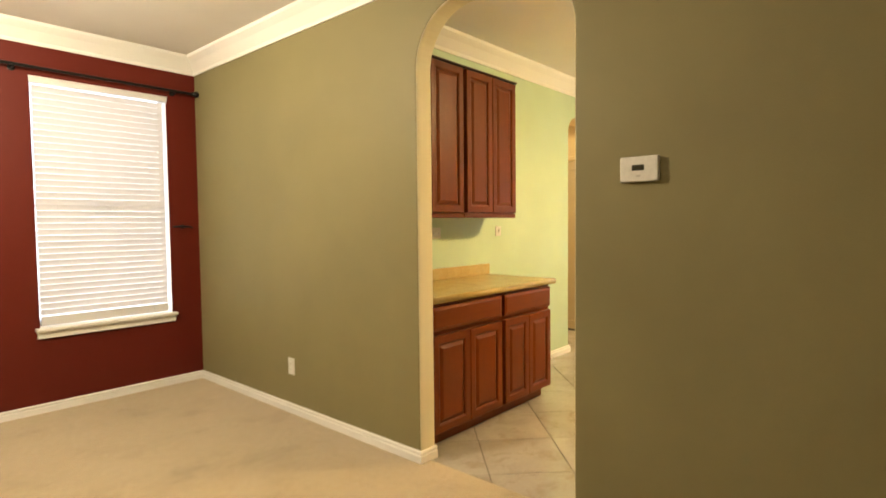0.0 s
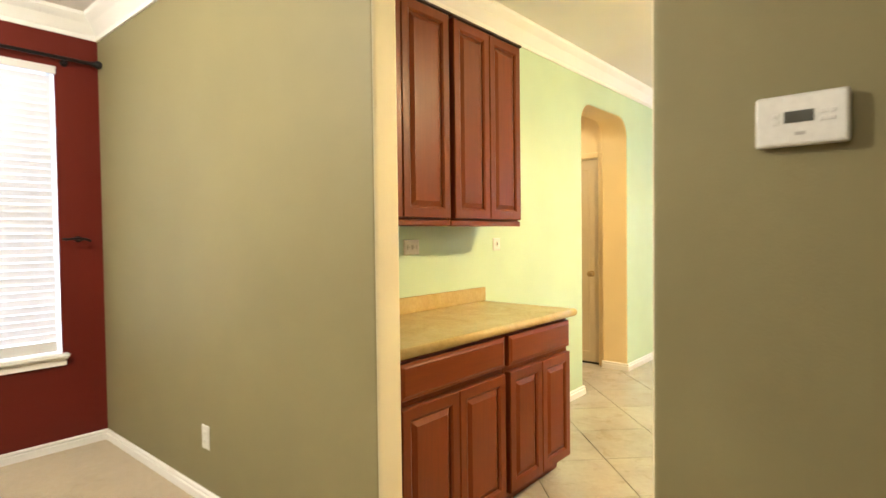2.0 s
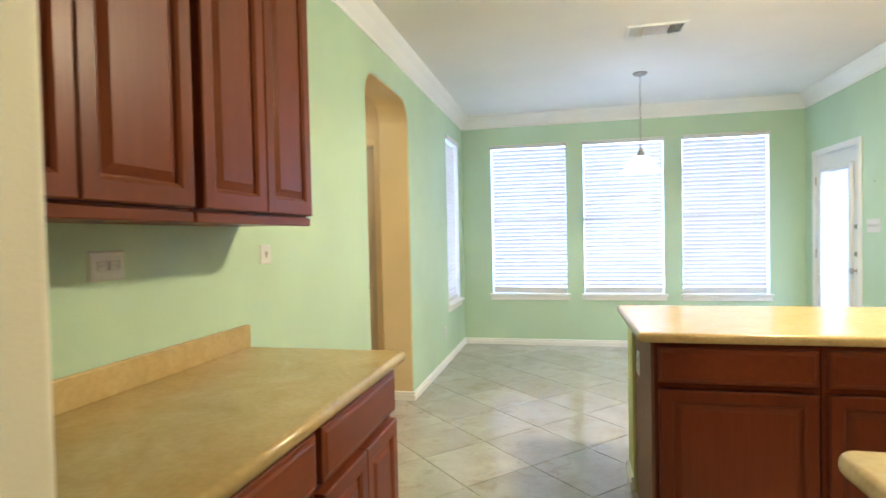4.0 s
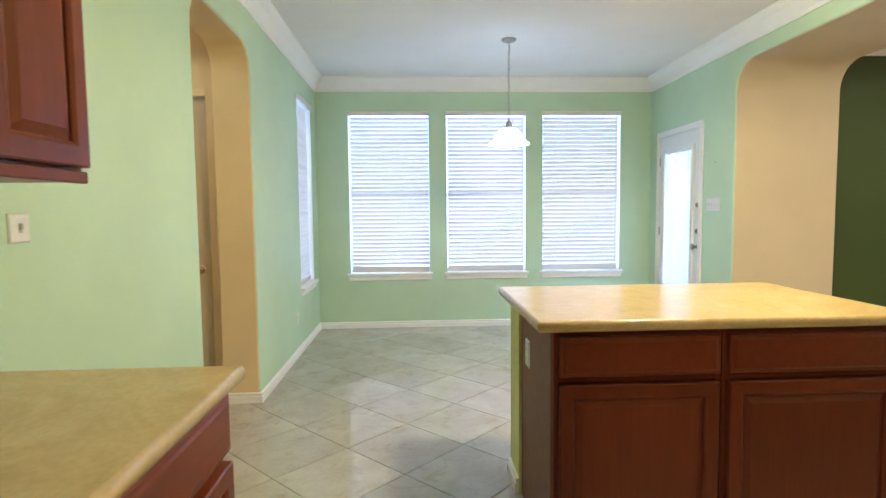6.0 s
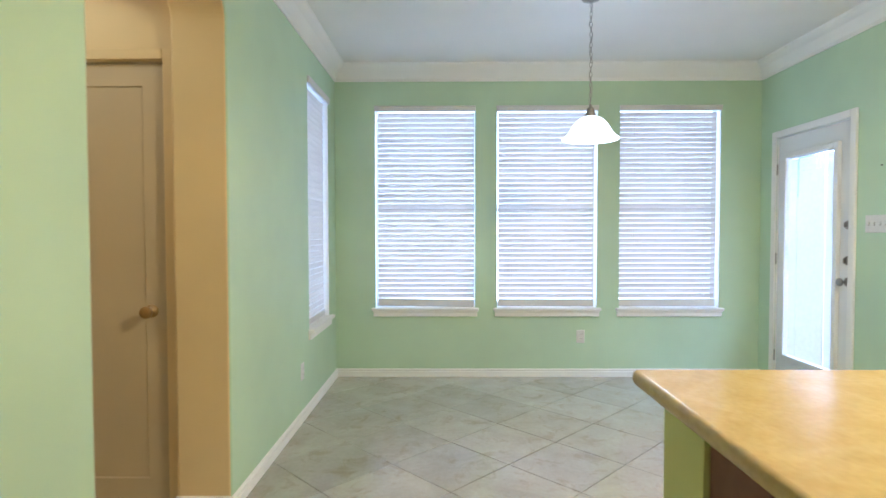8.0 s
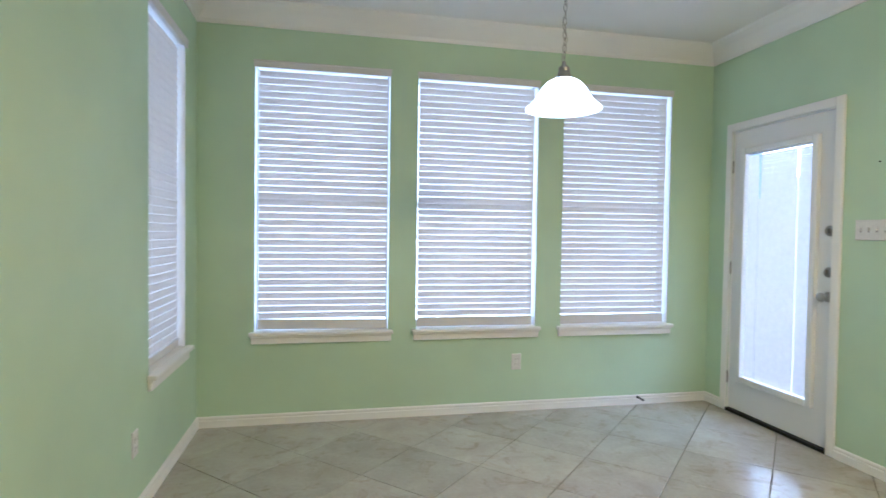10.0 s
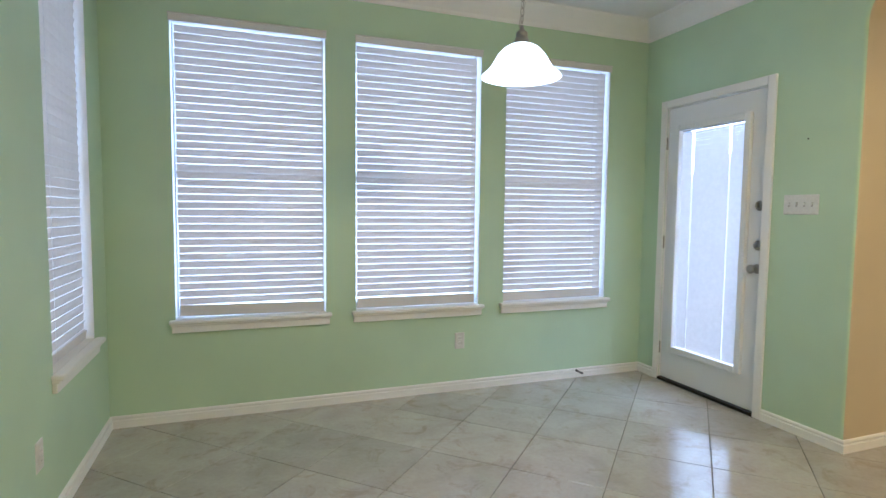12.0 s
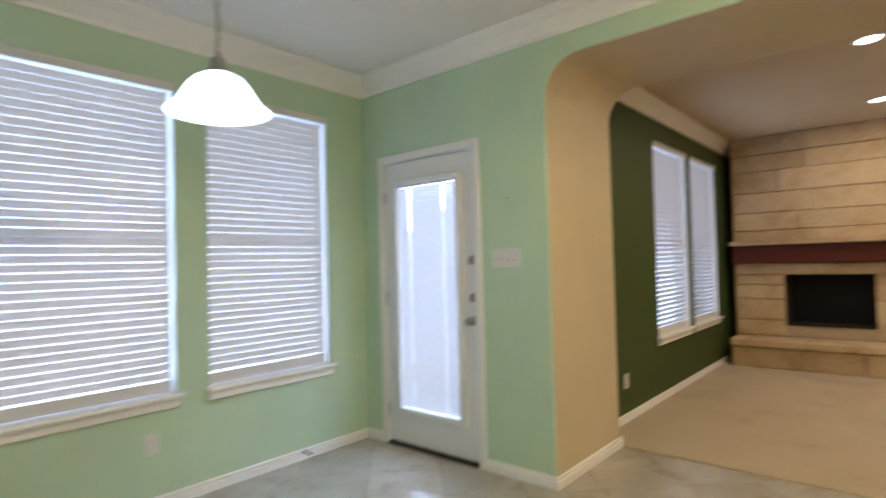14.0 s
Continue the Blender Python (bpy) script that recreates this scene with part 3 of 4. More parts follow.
while zz > lz0 + 0.004:
    wob = 0.004 * math.sin(zz * 31) if 0.42 < zz < 0.62 or 1.04 < zz < 1.12 else 0.0
    gap0 = 0.009 if zz > 1.56 else 0.0012
    gap1 = 0.008 if zz > 1.68 else 0.0012
    for x0, x1, e in ((lx0 + 0.001, c0 - gap0, wob), (c0 + gap0, c1 - gap1, 0.0), (c1 + gap1, lx1 - 0.001, wob)):
        f = rng.uniform(-0.0004, 0.0004)
        a = [mini.verts.new(p) for p in ((x0, 0.034, zz + 0.0093 + f), (x1, 0.034, zz + 0.0093 + e), (x1, 0.021, zz - 0.0093 + e), (x0, 0.021, zz - 0.0093 + f))]
        b = [mini.verts.new(v.co + Vector((0, 0.0012, 0.0006))) for v in a]
        mini.faces.new(a)
        mini.faces.new(b[::-1])
        for k in range(4):
            mini.faces.new((a[k], b[k], b[(k + 1) % 4], a[(k + 1) % 4]))
    zz -= 0.0170
tagged(part("mini_blind_slats", mini, MINI, door, "narrow white mini blind slats, some bent"), kind="stuff")
part("mini_blind_rail", abox(lx0 + 0.006, lx1 - 0.006, 0.016, 0.036, lz1 - 0.014, lz1 - 0.001, r=0.002, seg=1), RAIL, door)
for cx in (c0, c1):
    part("mini_blind_cord", abox(cx - 0.0008, cx + 0.0008, 0.0185, 0.0195, lz0 + 0.02, lz1 - 0.02), CORD, door)
part("threshold", abox(-0.417, 0.417, -0.02, 0.12, 0.0, 0.022, r=0.005), IRON, door, "dark metal threshold that blocks light under the door")
deadbolt(door, 0.385, 0.010, 1.330, NICKEL)
deadbolt(door, 0.385, 0.010, 1.083, NICKEL)
knob(door, 0.385, 0.010, 0.935, NICKEL)
for hz in (0.25, 1.06, 1.80):
    part("hinge", lathe(bmesh.new(), [(0.006, hz - 0.045), (0.006, hz + 0.045)], 10, at=(-0.414, -0.003, 0)), NICKEL, door)

# hall door
m = pose(-0.72, 3.70, 0)
door = thing("door_2", "cream interior door standing shut in the hall", "door", m, kind="structure")
casing(0.73, 2.075, door, 0.05, CREAM)
HALLDOOR = paint("hall_door_paint", (0.56, 0.48, 0.32), 0.4, 0.03)
dm = nested(bmesh.new(), 0.715, 2.04, [(0, 0), (0, 0.036), (0.10, 0.036), (0.105, 0.030)])
part("door_slab", dm, HALLDOOR, door, m=pose(0, 0.046, 1.042))
knob(door, 0.285, 0.010, 0.917, BRASS)
# dark strip added to stop daylight leaking under the slab
part("threshold", abox(-0.361, 0.361, 0.010, 0.14, 0.001, 0.019), IRON, door, "dark metal threshold that blocks light under the door")

# ---- cabinets ----


def frame_front(w, h):
    """Stiles and rails of a cabinet door, hollow in the middle."""
    bm = bmesh.new()
    loops = []
    for inset, d in ((0, 0), (0, 0.027), (0.004, 0.0315), (0.044, 0.0315), (0.052, 0.0265), (0.055, 0.0235), (0.055, 0.0)):
        a, b = w / 2 - inset, h / 2 - inset
        loops.append([bm.verts.new(p) for p in ((-a, -d, -b), (a, -d, -b), (a, -d, b), (-a, -d, b))])
    for p, q in zip(loops, loops[1:] + loops[:1]):
        for k in range(4):
            bm.faces.new((p[k], p[(k + 1) % 4], q[(k + 1) % 4], q[k]))
    bmesh.ops.recalc_face_normals(bm, faces=bm.faces)
    return bm


def panel_door(w, h, root, m):
    door = part("door", frame_front(w, h), CHERRY, root, m=m)
    part("raised_panel", nested(bmesh.new(), w - 0.110, h - 0.110, [(0, 0), (0, 0.0195), (0.004, 0.0195), (0.022, 0.0285), (0.025, 0.0305)]), CHERRY, door)
    return door


def drawer_front(w, h):
    return nested(bmesh.new(), w, h, [(0, 0), (0, 0.023), (0.003, 0.026), (0.012, 0.0275), (0.020, 0.0315), (0.024, 0.0315)])


def base_cabinet(name, w, d, m, label, fronts, level, end_panel=None, group="cherry base cabinets"):
    """Base unit: local x along the front, front face at y = 0, the back at y = d."""
    root = thing(name, label, "cabinet", m, group)
    body = abox(0, w, 0.03, d, 0.095, 0.868)
    part("body", body, end_panel or CHERRY, root)
    ff = bmesh.new()
    for a, b, c, e in ((0, 0.02, 0.095, 0.868), (w - 0.02, w, 0.095, 0.868), (0.02, w - 0.02, 0.095, 0.115), (0.02, w - 0.02, 0.845, 0.868), (0.02, w - 0.02, 0.680, 0.705)):
        box(ff, a, b, 0.012, 0.03, c, e)
    part("face_frame", ff, CHERRY, root)
    part("toe_kick", abox(0, w, 0.075, 0.09, 0.0, 0.095), CHERRY, root)
    part("drawer_front", drawer_front(w - 0.030, 0.142), level, root, m=pose(w / 2, 0.0115, 0.777))
    dw = (w - 0.030) / fronts
    for k in range(fronts):
        panel_door(dw - 0.003, 0.575, root, pose(0.015 + dw * (k + 0.5), 0.0115, 0.390))
    return root


# west run: local x runs along +y, the front faces +x
for y0, y1, lab in ((-0.035, 0.676, "cherry base cabinet with two raised-panel doors beside the archway"), (0.680, 1.303, "cherry base cabinet with a drawer, beside the open floor")):
    base_cabinet("base_cabinet", y1 - y0, 0.595, pose(0.55, y0, 0, 0, 0, 90), lab, 2, CHERRY_X)
# skirting strip at the foot of the run
part("toe_moulding", abox(0.462, 0.476, -0.035, 1.295, 0.0, 0.022, r=0.005), CHERRY_H)
tagged(bpy.data.objects["toe_moulding"], "cherry shoe moulding along the cabinet foot", "trim", kind="structure")


def wall_cabinet(w, m, label):
    root = thing("wall_cabinet", label, "cabinet", m, "cherry wall cabinets")
    part("body", abox(0, w, 0.012, 0.290, 1.372, 2.405), CHERRY, root)
    part("light_rail", abox(0, w, -0.004, 0.018, 1.368, 1.396, r=0.003, seg=1), CHERRY_X, root)
    part("top_trim", abox(-0.002, w + 0.002, -0.024, 0.02, 2.400, 2.412, r=0.003, seg=1), DARKWOOD, root)
    dw = (w - 0.024) / 2
    for k in range(2):
        panel_door(dw - 0.003, 0.990, root, pose(0.012 + dw * (k + 0.5), 0.0115, 1.899))
    return root


wall_cabinet(0.690, pose(0.248, -0.035, 0, 0, 0, 90), "cherry wall cabinet with two raised-panel doors beside the archway")
wall_cabinet(0.630, pose(0.248, 0.664, 0, 0, 0, 90), "cherry wall cabinet with two raised-panel doors and a glossy finish")


def worktop(name, pts, z0, z1, label, rnd=0.012, corner=0.0, which=()):
    """A laminate top with a rolled edge over the plan outline pts."""
    bm = bmesh.new()
    out = []
    n = len(pts)
    for i, p in enumerate(pts):
        if i in which and corner:
            a, b, c = Vector(pts[i - 1]), Vector(p), Vector(pts[(i + 1) % n])
            u, v = (a - b).normalized(), (c - b).normalized()
            o = b + (u + v) * corner
            for q in range(7):
                t = q / 6 * math.pi / 2
                out.append(o - v * corner * math.cos(t) - u * corner * math.sin(t))
        else:
            out.append(Vector(p))
    root = thing(name, label, "worktop")
    n = len(out)
    span = z1 - z0
    prof = [(rnd + 0.004, z1), (rnd, z1)] + [(rnd - rnd * math.sin(q * math.pi / 10), z0 + span / 2 + span / 2 * math.cos(q * math.pi / 10)) for q in range(1, 10)] + [(rnd, z0), (rnd + 0.004, z0)]
    rings = []
    for i in range(n):
        d0, d1 = (out[i] - out[i - 1]).normalized(), (out[(i + 1) % n] - out[i]).normalized()
        n0, n1 = Vector((-d0.y, d0.x)), Vector((-d1.y, d1.x))
        mitre = (n0 + n1) / (1 + n0.dot(n1))
        rings.append([bm.verts.new((out[i].x + mitre.x * o, out[i].y + mitre.y * o, z)) for o, z in prof])
    sheet = bmesh.new()
    low = [sheet.verts.new((r[-2].co.x, r[-2].co.y, z0)) for r in rings]
    high = [sheet.verts.new((r[1].co.x, r[1].co.y, z1)) for r in rings]
    sheet.faces.new(low[::-1])
    sheet.faces.new(high)
    for i in range(n):
        sheet.faces.new((low[i], low[(i + 1) % n], high[(i + 1) % n], high[i]))
        a, c = rings[i], rings[(i + 1) % n]
        for k in range(1, len(prof) - 2):
            bm.faces.new((a[k], a[k + 1], c[k + 1], c[k]))
    bmesh.ops.delete(bm, geom=[v for v in bm.verts if not v.link_faces], context='VERTS')
    bmesh.ops.recalc_face_normals(bm, faces=bm.faces)
    bmesh.ops.recalc_face_normals(sheet, faces=sheet.faces)
    part("top_sheet", sheet, LAMINATE, root)
    part("rolled_edge", bm, LAMINATE, root, "rolled laminate edge", smooth=True)
    return root


wt = worktop("worktop", [(XW, YK + 0.002), (0.592, YK + 0.002), (0.594, 1.328), (XW, 1.328)], 0.869, 0.910, "beige mottled laminate worktop with a rolled edge")
part("backsplash", abox(XW, XW + 0.02, YK + 0.002, 1.326, 0.910, 0.995, r=0.004), LAMINATE, wt)

# island: two cabinets against a low wall, one worktop over both
for x0, x1 in ((1.515, 2.125), (2.129, 2.80)):
    base_cabinet("base_cabinet", x1 - x0, 0.53, pose(x0, 1.80, 0), "dark cherry island cabinet with a drawer and a raised-panel door", 1, CHERRY_H)
part("end_panel", abox(1.503, 1.5145, 1.812, 2.33, 0.0, 0.868), plain("end_panel_laminate", (0.17, 0.078, 0.042), 0.6, 0, 20, 0.12), bpy.data.objects["base_cabinet.002"], "plain brown end panel", m=pose(-1.515, -1.80, 0))
low_wall = part("island_low_wall", abox(1.490, 2.80, 2.332, 2.54, -0.05, 0.868), paint("lime_paint", (0.60, 0.62, 0.22)))
tagged(low_wall, "low painted wall behind the island cabinets", "wall", kind="structure")
run("baseboard", [(1.490, 2.332), (1.490, 2.54), (2.80, 2.54)], BASE, TRIM, side=-1, label="white baseboard round the island's low wall")
worktop("worktop", [(1.447, 1.768), (2.85, 1.768), (2.85, 2.668), (1.447, 2.668)], 0.869, 0.910, "beige mottled laminate island top with a rolled edge", 0.014, 0.02, (0, 1, 2, 3))

# counter along the kitchen side of the archway's wall
for k in range(3):
    base_cabinet("base_cabinet", 0.63, 0.60, pose(1.69 + 0.634 * (k + 1) - 0.004, 0.565, 0, 0, 0, 180), "dark cherry base cabinet under the pale counter end", 2, CHERRY_H)
worktop("worktop", [(1.641, YK + 0.002), (3.69, YK + 0.002), (3.69, 0.595), (1.641, 0.595)], 0.869, 0.910, "pale laminate counter with a rounded corner", 0.014, 0.04, (2, 3))

# ---- small fixtures ----


def plate(name, w, h, m, label, category, toggles=0, sockets=0, across=False):
    root = thing(name, label, category, m)
    part("cover_plate", nested(bmesh.new(), w, h, [(0, 0), (0, 0.003), (0.004, 0.006), (0.008, 0.0065)]), PLASTIC, root)
    for k in range(toggles):
        x = (k - (toggles - 1) / 2) * 0.046
        part("toggle", abox(x - 0.005, x + 0.005, -0.017, -0.006, -0.004, 0.012, r=0.002, seg=1), PLASTIC, root)
        part("toggle_slot", abox(x - 0.006, x + 0.006, -0.0075, -0.006, -0.013, 0.013), SLOT, root)
    for k in range(sockets):
        o = (k - (sockets - 1) / 2) * 0.039
        x, z = (o, 0) if across else (0, o)
        so = part("socket", abox(x - 0.016, x + 0.016, -0.009, -0.006, z - 0.014, z + 0.014, r=0.004, seg=1), PLASTIC, root)
        sl = bmesh.new()
        for dx in (-0.006, 0.006):
            box(sl, x + dx - 0.0012, x + dx + 0.0012, -0.0096, -0.0088, z - 0.004, z + 0.005)
        part("socket_slots", sl, SLOT, so)
    return root


plate("light_switch", 0.208, 0.114, pose(XE, 4.681, 1.334, 0, 0, -90), "white four-gang light switch plate by the glazed door", "light switch", toggles=4)
plate("wall_outlet", 0.072, 0.116, pose(2.127, YN, 0.358), "white duplex outlet under the window", "wall outlet", sockets=2)
plate("wall_outlet", 0.072, 0.116, pose(XW, 4.855, 0.335, 0, 0, 90), "white duplex outlet low on the green side wall", "wall outlet", sockets=2)
plate("wall_outlet", 0.072, 0.118, pose(-0.664, YD, 0.335), "white duplex outlet low on the olive wall", "wall outlet", sockets=2)
plate("wall_outlet", 0.116, 0.080, pose(XW, 0.68, 1.259, 0, 0, 90), "white sideways outlet over the worktop in the cabinet's shade", "wall outlet", sockets=2, across=True)
plate("light_switch", 0.078, 0.080, pose(XW, 1.473, 1.260, 0, 0, 90), "small white switch plate over the worktop's end", "light switch", toggles=1)
plate("wall_outlet", 0.072, 0.114, pose(1.503, 2.19, 0.690, 0, 0, -90), "cream outlet on the island's end panel", "wall outlet", sockets=2)
plate("wall_outlet", 0.072, 0.116, pose(5.186, 4.56, 0.325), "cream outlet on the dark green wall", "wall outlet", sockets=2)

th = thing("thermostat", "white thermostat with a grey display on the olive wall", "thermostat", pose(1.815, YD, 1.534))
part("back_plate", abox(-0.073, 0.073, -0.006, 0.0, -0.046, 0.046, r=0.002, seg=1), PLASTIC, th)
case = part("case", abox(-0.0755, 0.0755, -0.030, -0.006, -0.049, 0.049, r=0.006), PLASTIC, th)
part("display", abox(-0.026, 0.022, -0.0312, -0.0298, -0.006, 0.016), LCD, case, "grey display")
for bx, bz in ((-0.040, 0.010), (-0.040, -0.004), (0.036, 0.010), (0.036, -0.004), (0.050, 0.010), (0.050, -0.004)):
    part("button", abox(bx - 0.005, bx + 0.005, -0.032, -0.0298, bz - 0.004, bz + 0.004, r=0.001, seg=1), PLASTIC, case)
part("emblem", abox(-0.008, 0.008, -0.0308, -0.0298, -0.030, -0.024), SLOT, case)

stop = thing("door_stop", "black sprung door stop on the baseboard", "door stop", pose(3.10, YN - 0.016, 0.055))
sp = [(0.0055 * math.cos(q * 0.7), -0.006 - q * 0.0009, 0.0055 * math.sin(q * 0.7)) for q in range(70)]
part("spring", tube(bmesh.new(), sp, 0.0014, 5), IRON, stop)
part("tip", lathe(bmesh.new(), [(0.007, -0.066), (0.009, -0.070), (0.008, -0.082)], 12, "y"), RUBBER, stop)
part("foot", lathe(bmesh.new(), [(0.009, 0.0), (0.009, -0.007)], 12, "y"), IRON, stop)

nail = lathe(bmesh.new(), [(0.0018, 0.0), (0.0018, 0.008), (0.0045, 0.009), (0.0045, 0.011)], 10, "x")
tagged(part("wall_nail", nail, IRON, m=pose(XE, 4.654, 1.704, 0, 0, 180)), "small dark nail stuck in the green wall", "nail")

# curtain rod and holdback on the red wall
rod = thing("curtain_rod", "black iron curtain rod over the dining window", "curtain rod", pose(XR + 0.07, -0.88, 2.438))
part("rod", lathe(bmesh.new(), [(0.011, -0.66), (0.011, 0.66)], 14, "y"), IRON, rod)
for s in (-1, 1):
    part("finial", lathe(bmesh.new(), [(0.012, 0.66 * s), (0.019, 0.668 * s), (0.014, 0.675 * s), (0.024, 0.69 * s), (0.026, 0.703 * s), (0.018, 0.718 * s), (0.005, 0.726 * s)], 16, "y"), IRON, rod)
    br = tube(bmesh.new(), [(-0.072, 0.53 * s, -0.012), (-0.03, 0.53 * s, -0.016), (0.0, 0.53 * s, -0.014)], 0.006)
    lathe(br, [(0.022, -0.075), (0.022, -0.069), (0.012, -0.066)], 16, "x", (0, 0.53 * s, -0.012))
    part("bracket", br, IRON, rod)
hold = thing("curtain_holdback", "black iron curtain holdback on the red wall", "curtain holdback", pose(XR, -0.30, 1.325))
part("post", lathe(bmesh.new(), [(0.021, 0.0), (0.021, 0.005), (0.007, 0.010), (0.007, 0.075), (0.012, 0.080)], 14, "x"), IRON, hold)
part("arm", tube(bmesh.new(), [(0.078, 0.05, -0.012), (0.082, 0.02, 0.0), (0.080, -0.03, 0.004), (0.078, -0.075, 0.0), (0.066, -0.10, 0.0)], 0.008), IRON, hold)

# pendant lamp
pend = thing("pendant_lamp", "pendant lamp with a lit white bell glass shade", "pendant lamp", pose(1.845, 4.62, 0))
part("canopy", lathe(bmesh.new(), [(0.064, TOP), (0.064, TOP - 0.006), (0.052, TOP - 0.018), (0.020, TOP - 0.026), (0.006, TOP - 0.034)], 28), NICKEL, pend, smooth=True)
chain_mesh = None
zc = TOP - 0.045
k = 0
while zc > 2.085:
    link = [(0.008 * math.cos(a), 0, 0.019 * math.sin(a)) for a in [2 * math.pi * q / 12 for q in range(13)]]
    if chain_mesh is None:
        chain_mesh = mesh_of("chain_link", tube(bmesh.new(), link, 0.0019, 5), NICKEL)
    part("chain_link", chain_mesh, None, pend, m=pose(0, 0, zc, 0, 0, 90 * (k % 2)))
    zc -= 0.031
    k += 1
cord = [(0.012 * math.sin(q * 1.3), 0.012 * math.cos(q * 1.3), TOP - 0.03 - q * 0.0335) for q in range(20)] + [(0, 0, 2.06)]
part("lamp_cord", tube(bmesh.new(), cord, 0.0022, 6), plain("clear_cord", (0.45, 0.43, 0.40), 0.4), pend)
part("holder", lathe(bmesh.new(), [(0.006, 2.085), (0.010, 2.070), (0.014, 2.062), (0.024, 2.056), (0.026, 2.045), (0.024, 2.040), (0.027, 2.032), (0.034, 2.014), (0.036, 1.998)], 24), NICKEL, pend, smooth=True)
outer = [(0.030, 2.004), (0.052, 1.999), (0.078, 1.984), (0.100, 1.960), (0.119, 1.930), (0.134, 1.904), (0.155, 1.882), (0.170, 1.871), (0.174, 1.863)]
inner = [(0.169, 1.861), (0.149, 1.877), (0.128, 1.901), (0.113, 1.927), (0.094, 1.955), (0.073, 1.978), (0.050, 1.993), (0.030, 1.998)]
sh = bmesh.new()
lathe(sh, outer + inner, 48)
part("shade", sh, OPAL, pend, "lit white bell glass", smooth=True)

# ceiling register
vent = thing("ceiling_vent", "white louvred air register in the kitchen ceiling", "air vent", pose(1.812, 3.535, TOP))
fr = bmesh.new()
for a, b, c, d in ((-0.20, 0.20, -0.11, -0.085), (-0.20, 0.20, 0.085, 0.11), (-0.20, -0.175, -0.085, 0.085), (0.175, 0.20, -0.085, 0.085)):
    box(fr, a, b, c, d, -0.008, 0.0, 0.002, 1)
part("frame", fr, TRIM, vent)
# near-black sheet paints the shade of the duct between the louvres
part("duct_shade_sheet", abox(-0.175, 0.175, -0.085, 0.085, -0.002, 0.0), LCD, vent)
part("centre_plate", abox(-0.085, 0.085, -0.085, 0.085, -0.010, -0.002, r=0.002, seg=1), plain("vent_beige", (0.52, 0.47, 0.38), 0.5), vent, "plain beige plate")
lou = mesh_of("slat", abox(-0.0012, 0.0012, -0.085, 0.085, -0.009, 0.009), TRIM)
for s in (-1, 1):
    for k in range(5):
        part("slat", lou, None, vent, m=pose(s * (0.097 + 0.0165 * k), 0, -0.010, 0, 36 * s, 0))

# lamps on the ceilings


def ceiling_light(x, y, r, label):
    root = thing("ceiling_light", label, "ceiling light", pose(x, y, TOP))
    part("housing", lathe(bmesh.new(), [(r, 0.0), (r, -0.03), (r - 0.012, -0.05), (r - 0.03, -0.055), (r - 0.032, -0.05)], 40), NICKEL, root, smooth=True)
    part("diffuser", lathe(bmesh.new(), [(r - 0.033, -0.050), (r - 0.040, -0.060), (r - 0.075, -0.070), (0.01, -0.076)], 40), OPAL, root, "lit opal glass", smooth=True)
    return root


ceiling_light(2.5, 2.12, 0.21, "round flush ceiling light over the island")
ceiling_light(-0.40, -2.0, 0.17, "round flush ceiling light in the dining room")
# added housing for the foyer fill, out of view
ceiling_light(1.6, -3.6, 0.17, "unseen round ceiling light added for the foyer fill")
# added housing for the hall fill, out of view
ceiling_light(-1.0, 3.15, 0.13, "small unseen round ceiling light added for the hall fill")
for lx, ly in ((5.54, 2.95), (7.45, 2.95), (7.45, 1.2), (5.54, 1.2)):
    can = thing("recessed_light", "lit recessed downlight in the living room ceiling", "ceiling light", pose(lx, ly, TOP), "recessed downlights")
    ring = bmesh.new()
    n = 32
    rings = [[ring.verts.new((rr * math.cos(2 * math.pi * q / n), rr * math.sin(2 * math.pi * q / n), z)) for q in range(n)] for rr, z in ((0.095, 0.0), (0.095, -0.004), (0.074, -0.006), (0.070, 0.0))]
    for a, b in zip(rings, rings[1:]):
        for q in range(n):
            ring.faces.new((a[q], b[q], b[(q + 1) % n], a[(q + 1) % n]))
    part("trim_ring", ring, TRIM, can)
    part("lens", lathe(bmesh.new(), [(0.066, -0.001), (0.066, -0.004), (0.050, -0.006)], 32), CANGLASS, can, "glowing lens")

# ---- fireplace ----
fire = thing("fireplace", "pale limestone fireplace with a raised hearth and dark firebox", "fireplace", pose(8.40, 3.50, 0))
FY0, FY1 = -0.95, 0.95   # local y
rng = random.Random(11)
core = bmesh.new()
for y0, y1, z0, z1 in ((FY0, -0.42, 0.34, TOP), (0.42, FY1, 0.34, TOP), (-0.42, 0.42, 1.07, TOP), (-0.42, 0.42, 0.34, 0.47)):
    box(core, 0.045, 0.49, y0, y1, z0, z1)
part("masonry_core", core, MORTAR, fire)
part("firebox", abox(0.34, 0.36, -0.42, 0.42, 0.47, 1.07), SOOT, fire, "soot-black firebox")
fb = bmesh.new()
for a, b, c, d in ((-0.42, -0.405, 0.47, 1.07), (0.405, 0.42, 0.47, 1.07), (-0.405, 0.405, 0.47, 0.485), (-0.405, 0.405, 1.055, 1.07)):
    box(fb, 0.03, 0.34, a, b, c, d)
part("firebox_lining", fb, SOOT, fire)


def block(y0, y1, z0, z1, front, back=0.06):
    bm = abox(front, back, y0 + 0.0025, y1 - 0.0025, z0 + 0.0025, z1 - 0.0025, r=0.008, seg=1)
    for v in bm.verts:
        if v.co.x < front + 0.012:
            v.co += Vector((rng.uniform(-0.008, 0.008), rng.uniform(-0.003, 0.003), rng.uniform(-0.004, 0.004)))
    part("stone", bm, STONE, fire)


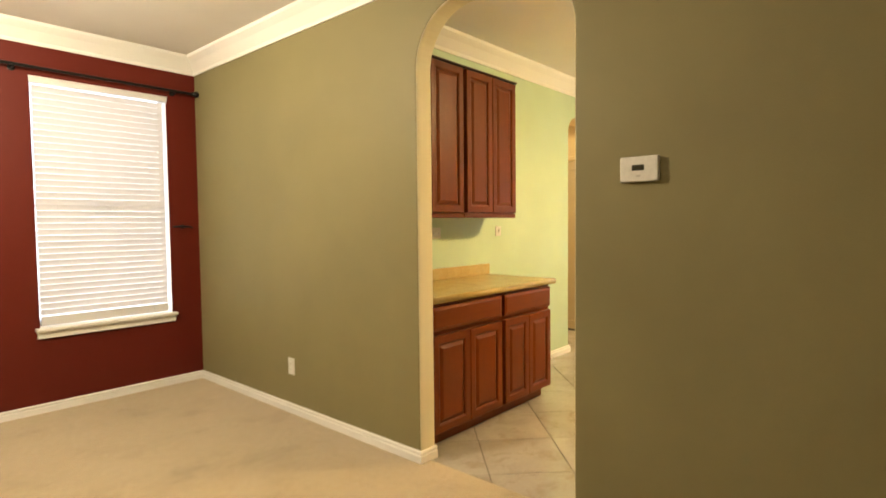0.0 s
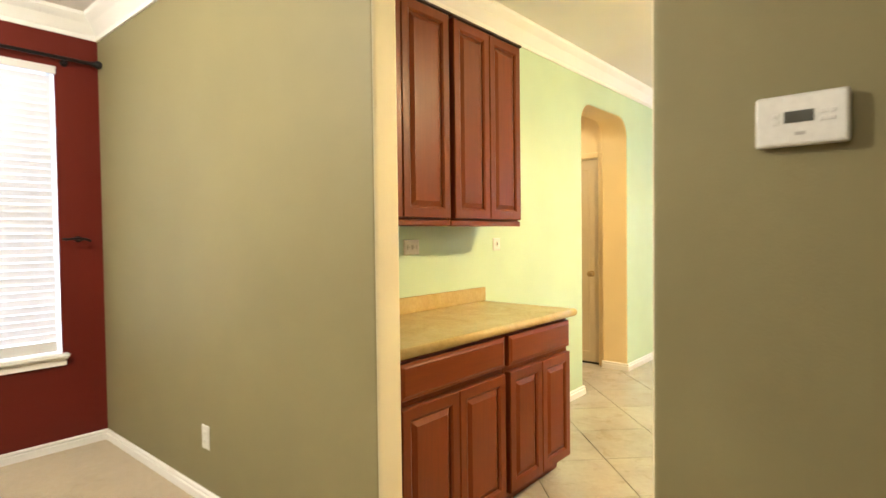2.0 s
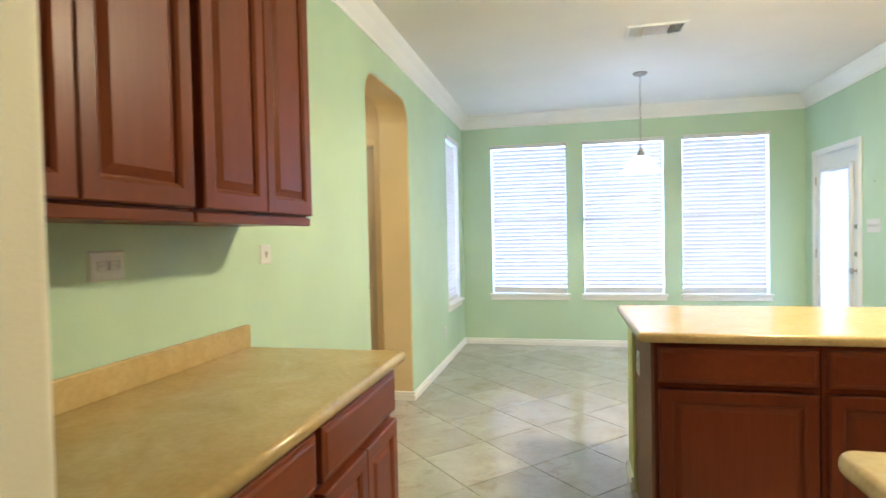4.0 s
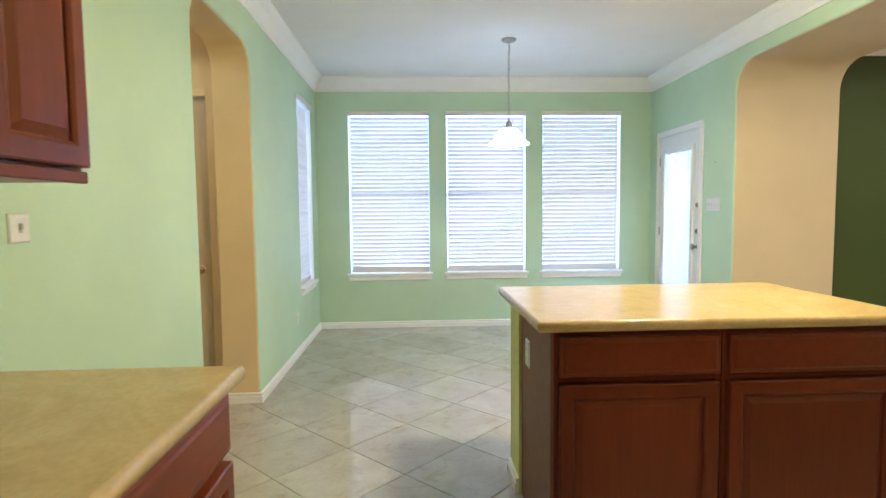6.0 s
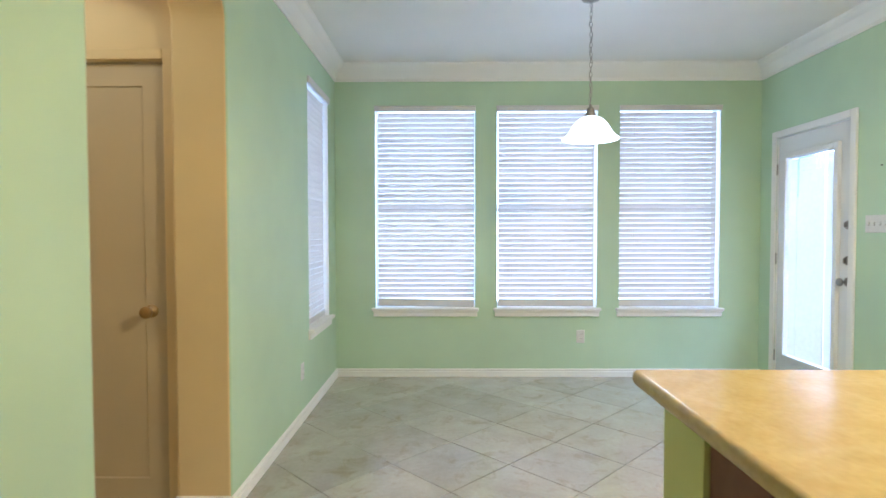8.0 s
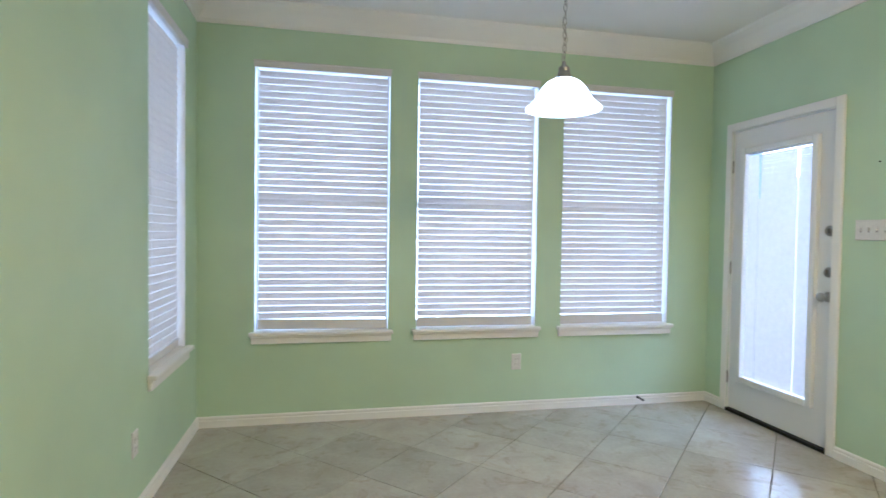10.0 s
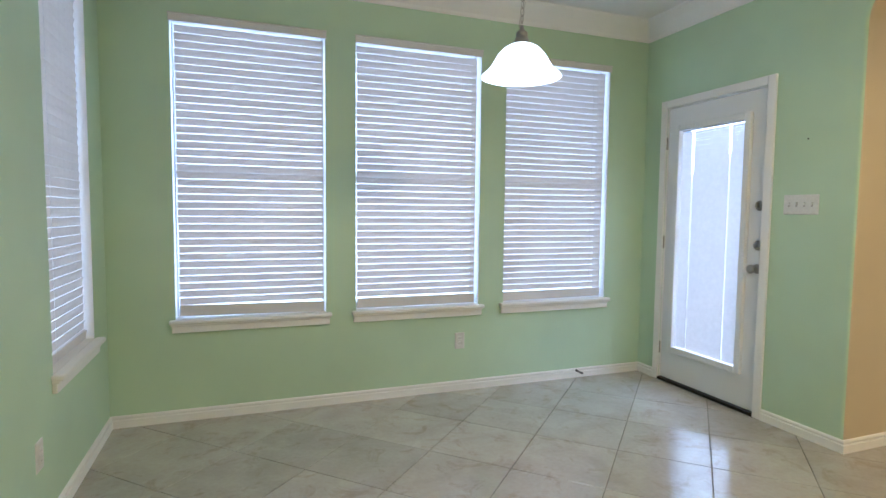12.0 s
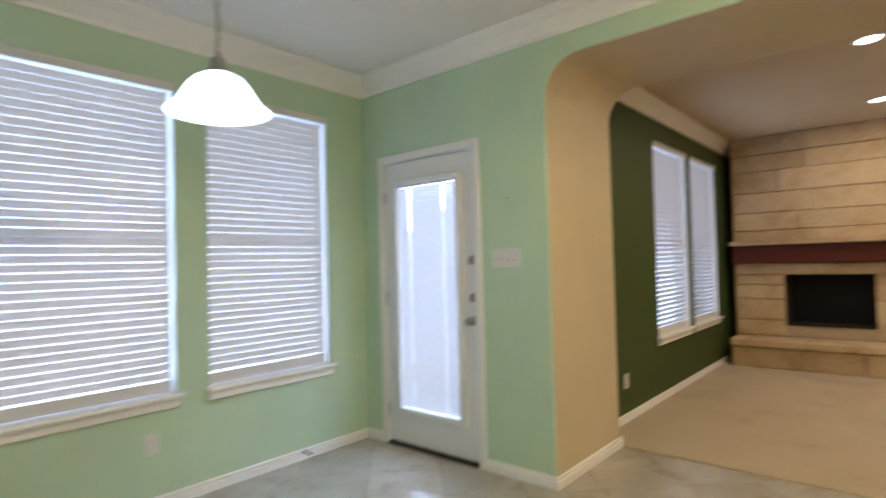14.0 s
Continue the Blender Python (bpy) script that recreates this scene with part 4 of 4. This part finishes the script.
def course(z0, z1, y0, y1, widths):
    y, k = y0, 0
    while y < y1 - 0.02:
        e = min(y + widths[k % len(widths)] * rng.uniform(0.85, 1.15), y1)
        if y1 - e < 0.12:
            e = y1
        block(y, e, z0, z1, rng.uniform(-0.008, 0.010))
        y, k = e, k + 1


for z0, z1 in ((0.34, 0.53), (0.53, 0.78), (0.78, 0.95), (0.95, 1.07)):
    course(z0, z1, FY0, -0.42, (0.6, 0.5))
    course(z0, z1, 0.42, FY1, (0.5, 0.6))
course(1.07, 1.20, FY0, FY1, (1.0, 0.9))
course(1.475, 1.60, FY0, FY1, (1.1, 0.9))
z = 1.60
while z < TOP - 0.1:
    h = rng.uniform(0.16, 0.27)
    z1 = TOP if TOP - z - h < 0.14 else z + h
    course(z, z1, FY0, FY1, (1.25, 0.7, 1.6))
    z = z1
part("mantel_beam", abox(-0.10, 0.06, FY0, FY1, 1.205, 1.42, r=0.012), BEAM, fire, "dark red wooden mantel beam")
part("mantel_shelf", abox(-0.17, 0.06, FY0 - 0.02, FY1 + 0.02, 1.425, 1.475, r=0.014), STONE, fire, "thick limestone mantel shelf")
part("hearth_slab", abox(-0.36, 0.06, FY0, FY1, 0.245, 0.335, r=0.018), STONE, fire)
yy = FY0
for wd in (0.62, 0.55, 0.73):
    bm = abox(-0.33, 0.0, yy + 0.004, yy + wd - 0.004, 0.008, 0.243, r=0.012, seg=1)
    part("hearth_stone", bm, STONE, fire)
    yy += wd

# ---- floor tiles, laid on the diagonal ----
S = 0.3215
ORIGIN = (2.57, 5.44)
HALF = S - 0.0028
floor_ob = bpy.data.objects["floor"]


def clip(poly, axis, limit, keep_low):
    out = []
    for i, p in enumerate(poly):
        q = poly[(i + 1) % len(poly)]
        a = (p[axis] <= limit) == keep_low
        b = (q[axis] <= limit) == keep_low
        if a:
            out.append(p)
        if a != b:
            t = (limit - p[axis]) / (q[axis] - p[axis])
            out.append((p[0] + t * (q[0] - p[0]), p[1] + t * (q[1] - p[1])))
    return out


def tile_bm(poly):
    bm = bmesh.new()
    c = Vector((sum(p[0] for p in poly) / len(poly), sum(p[1] for p in poly) / len(poly)))
    lo = [bm.verts.new((p[0], p[1], -0.012)) for p in poly]
    mid = [bm.verts.new((p[0], p[1], -0.0015)) for p in poly]
    hi = []
    for p in poly:
        d = c - Vector(p)
        q = Vector(p) + d.normalized() * 0.003
        hi.append(bm.verts.new((q.x, q.y, 0.0)))
    n = len(poly)
    for a, b in ((lo, mid), (mid, hi)):
        for k in range(n):
            bm.faces.new((a[k], a[(k + 1) % n], b[(k + 1) % n], b[k]))
    bm.faces.new(hi)
    return bm


whole = mesh_of("tile", tile_bm([(0, -HALF), (HALF, 0), (0, HALF), (-HALF, 0)]), TILE)
for i in range(-24, 12):
    for j in range(-24, 24):
        cx, cy = ORIGIN[0] + S * (i - j), ORIGIN[1] + S * (i + j + 1)
        poly = [(cx, cy - HALF), (cx + HALF, cy), (cx, cy + HALF), (cx - HALF, cy)]
        if cx + S < -1.75 or cx - S > 4.6 or cy + S < -0.10 or cy - S > 6.0:
            continue
        if cx + S < -0.29 and not 2.45 < cy < 3.9:
            continue
        if cx - S > 3.86 and cy - S > 4.5:
            continue
        cut = poly
        for axis, limit, low in ((0, 4.597, True), (1, 5.995, True), (1, -0.097, False), (0, -1.75 if 2.45 < cy < 3.9 else -0.29, False)):
            cut = clip(cut, axis, limit, low)
        if len(cut) < 3:
            continue
        if cut == poly:
            part("tile", whole, None, floor_ob, m=pose(cx, cy, 0))
        else:
            part("tile", tile_bm(cut), TILE, floor_ob)
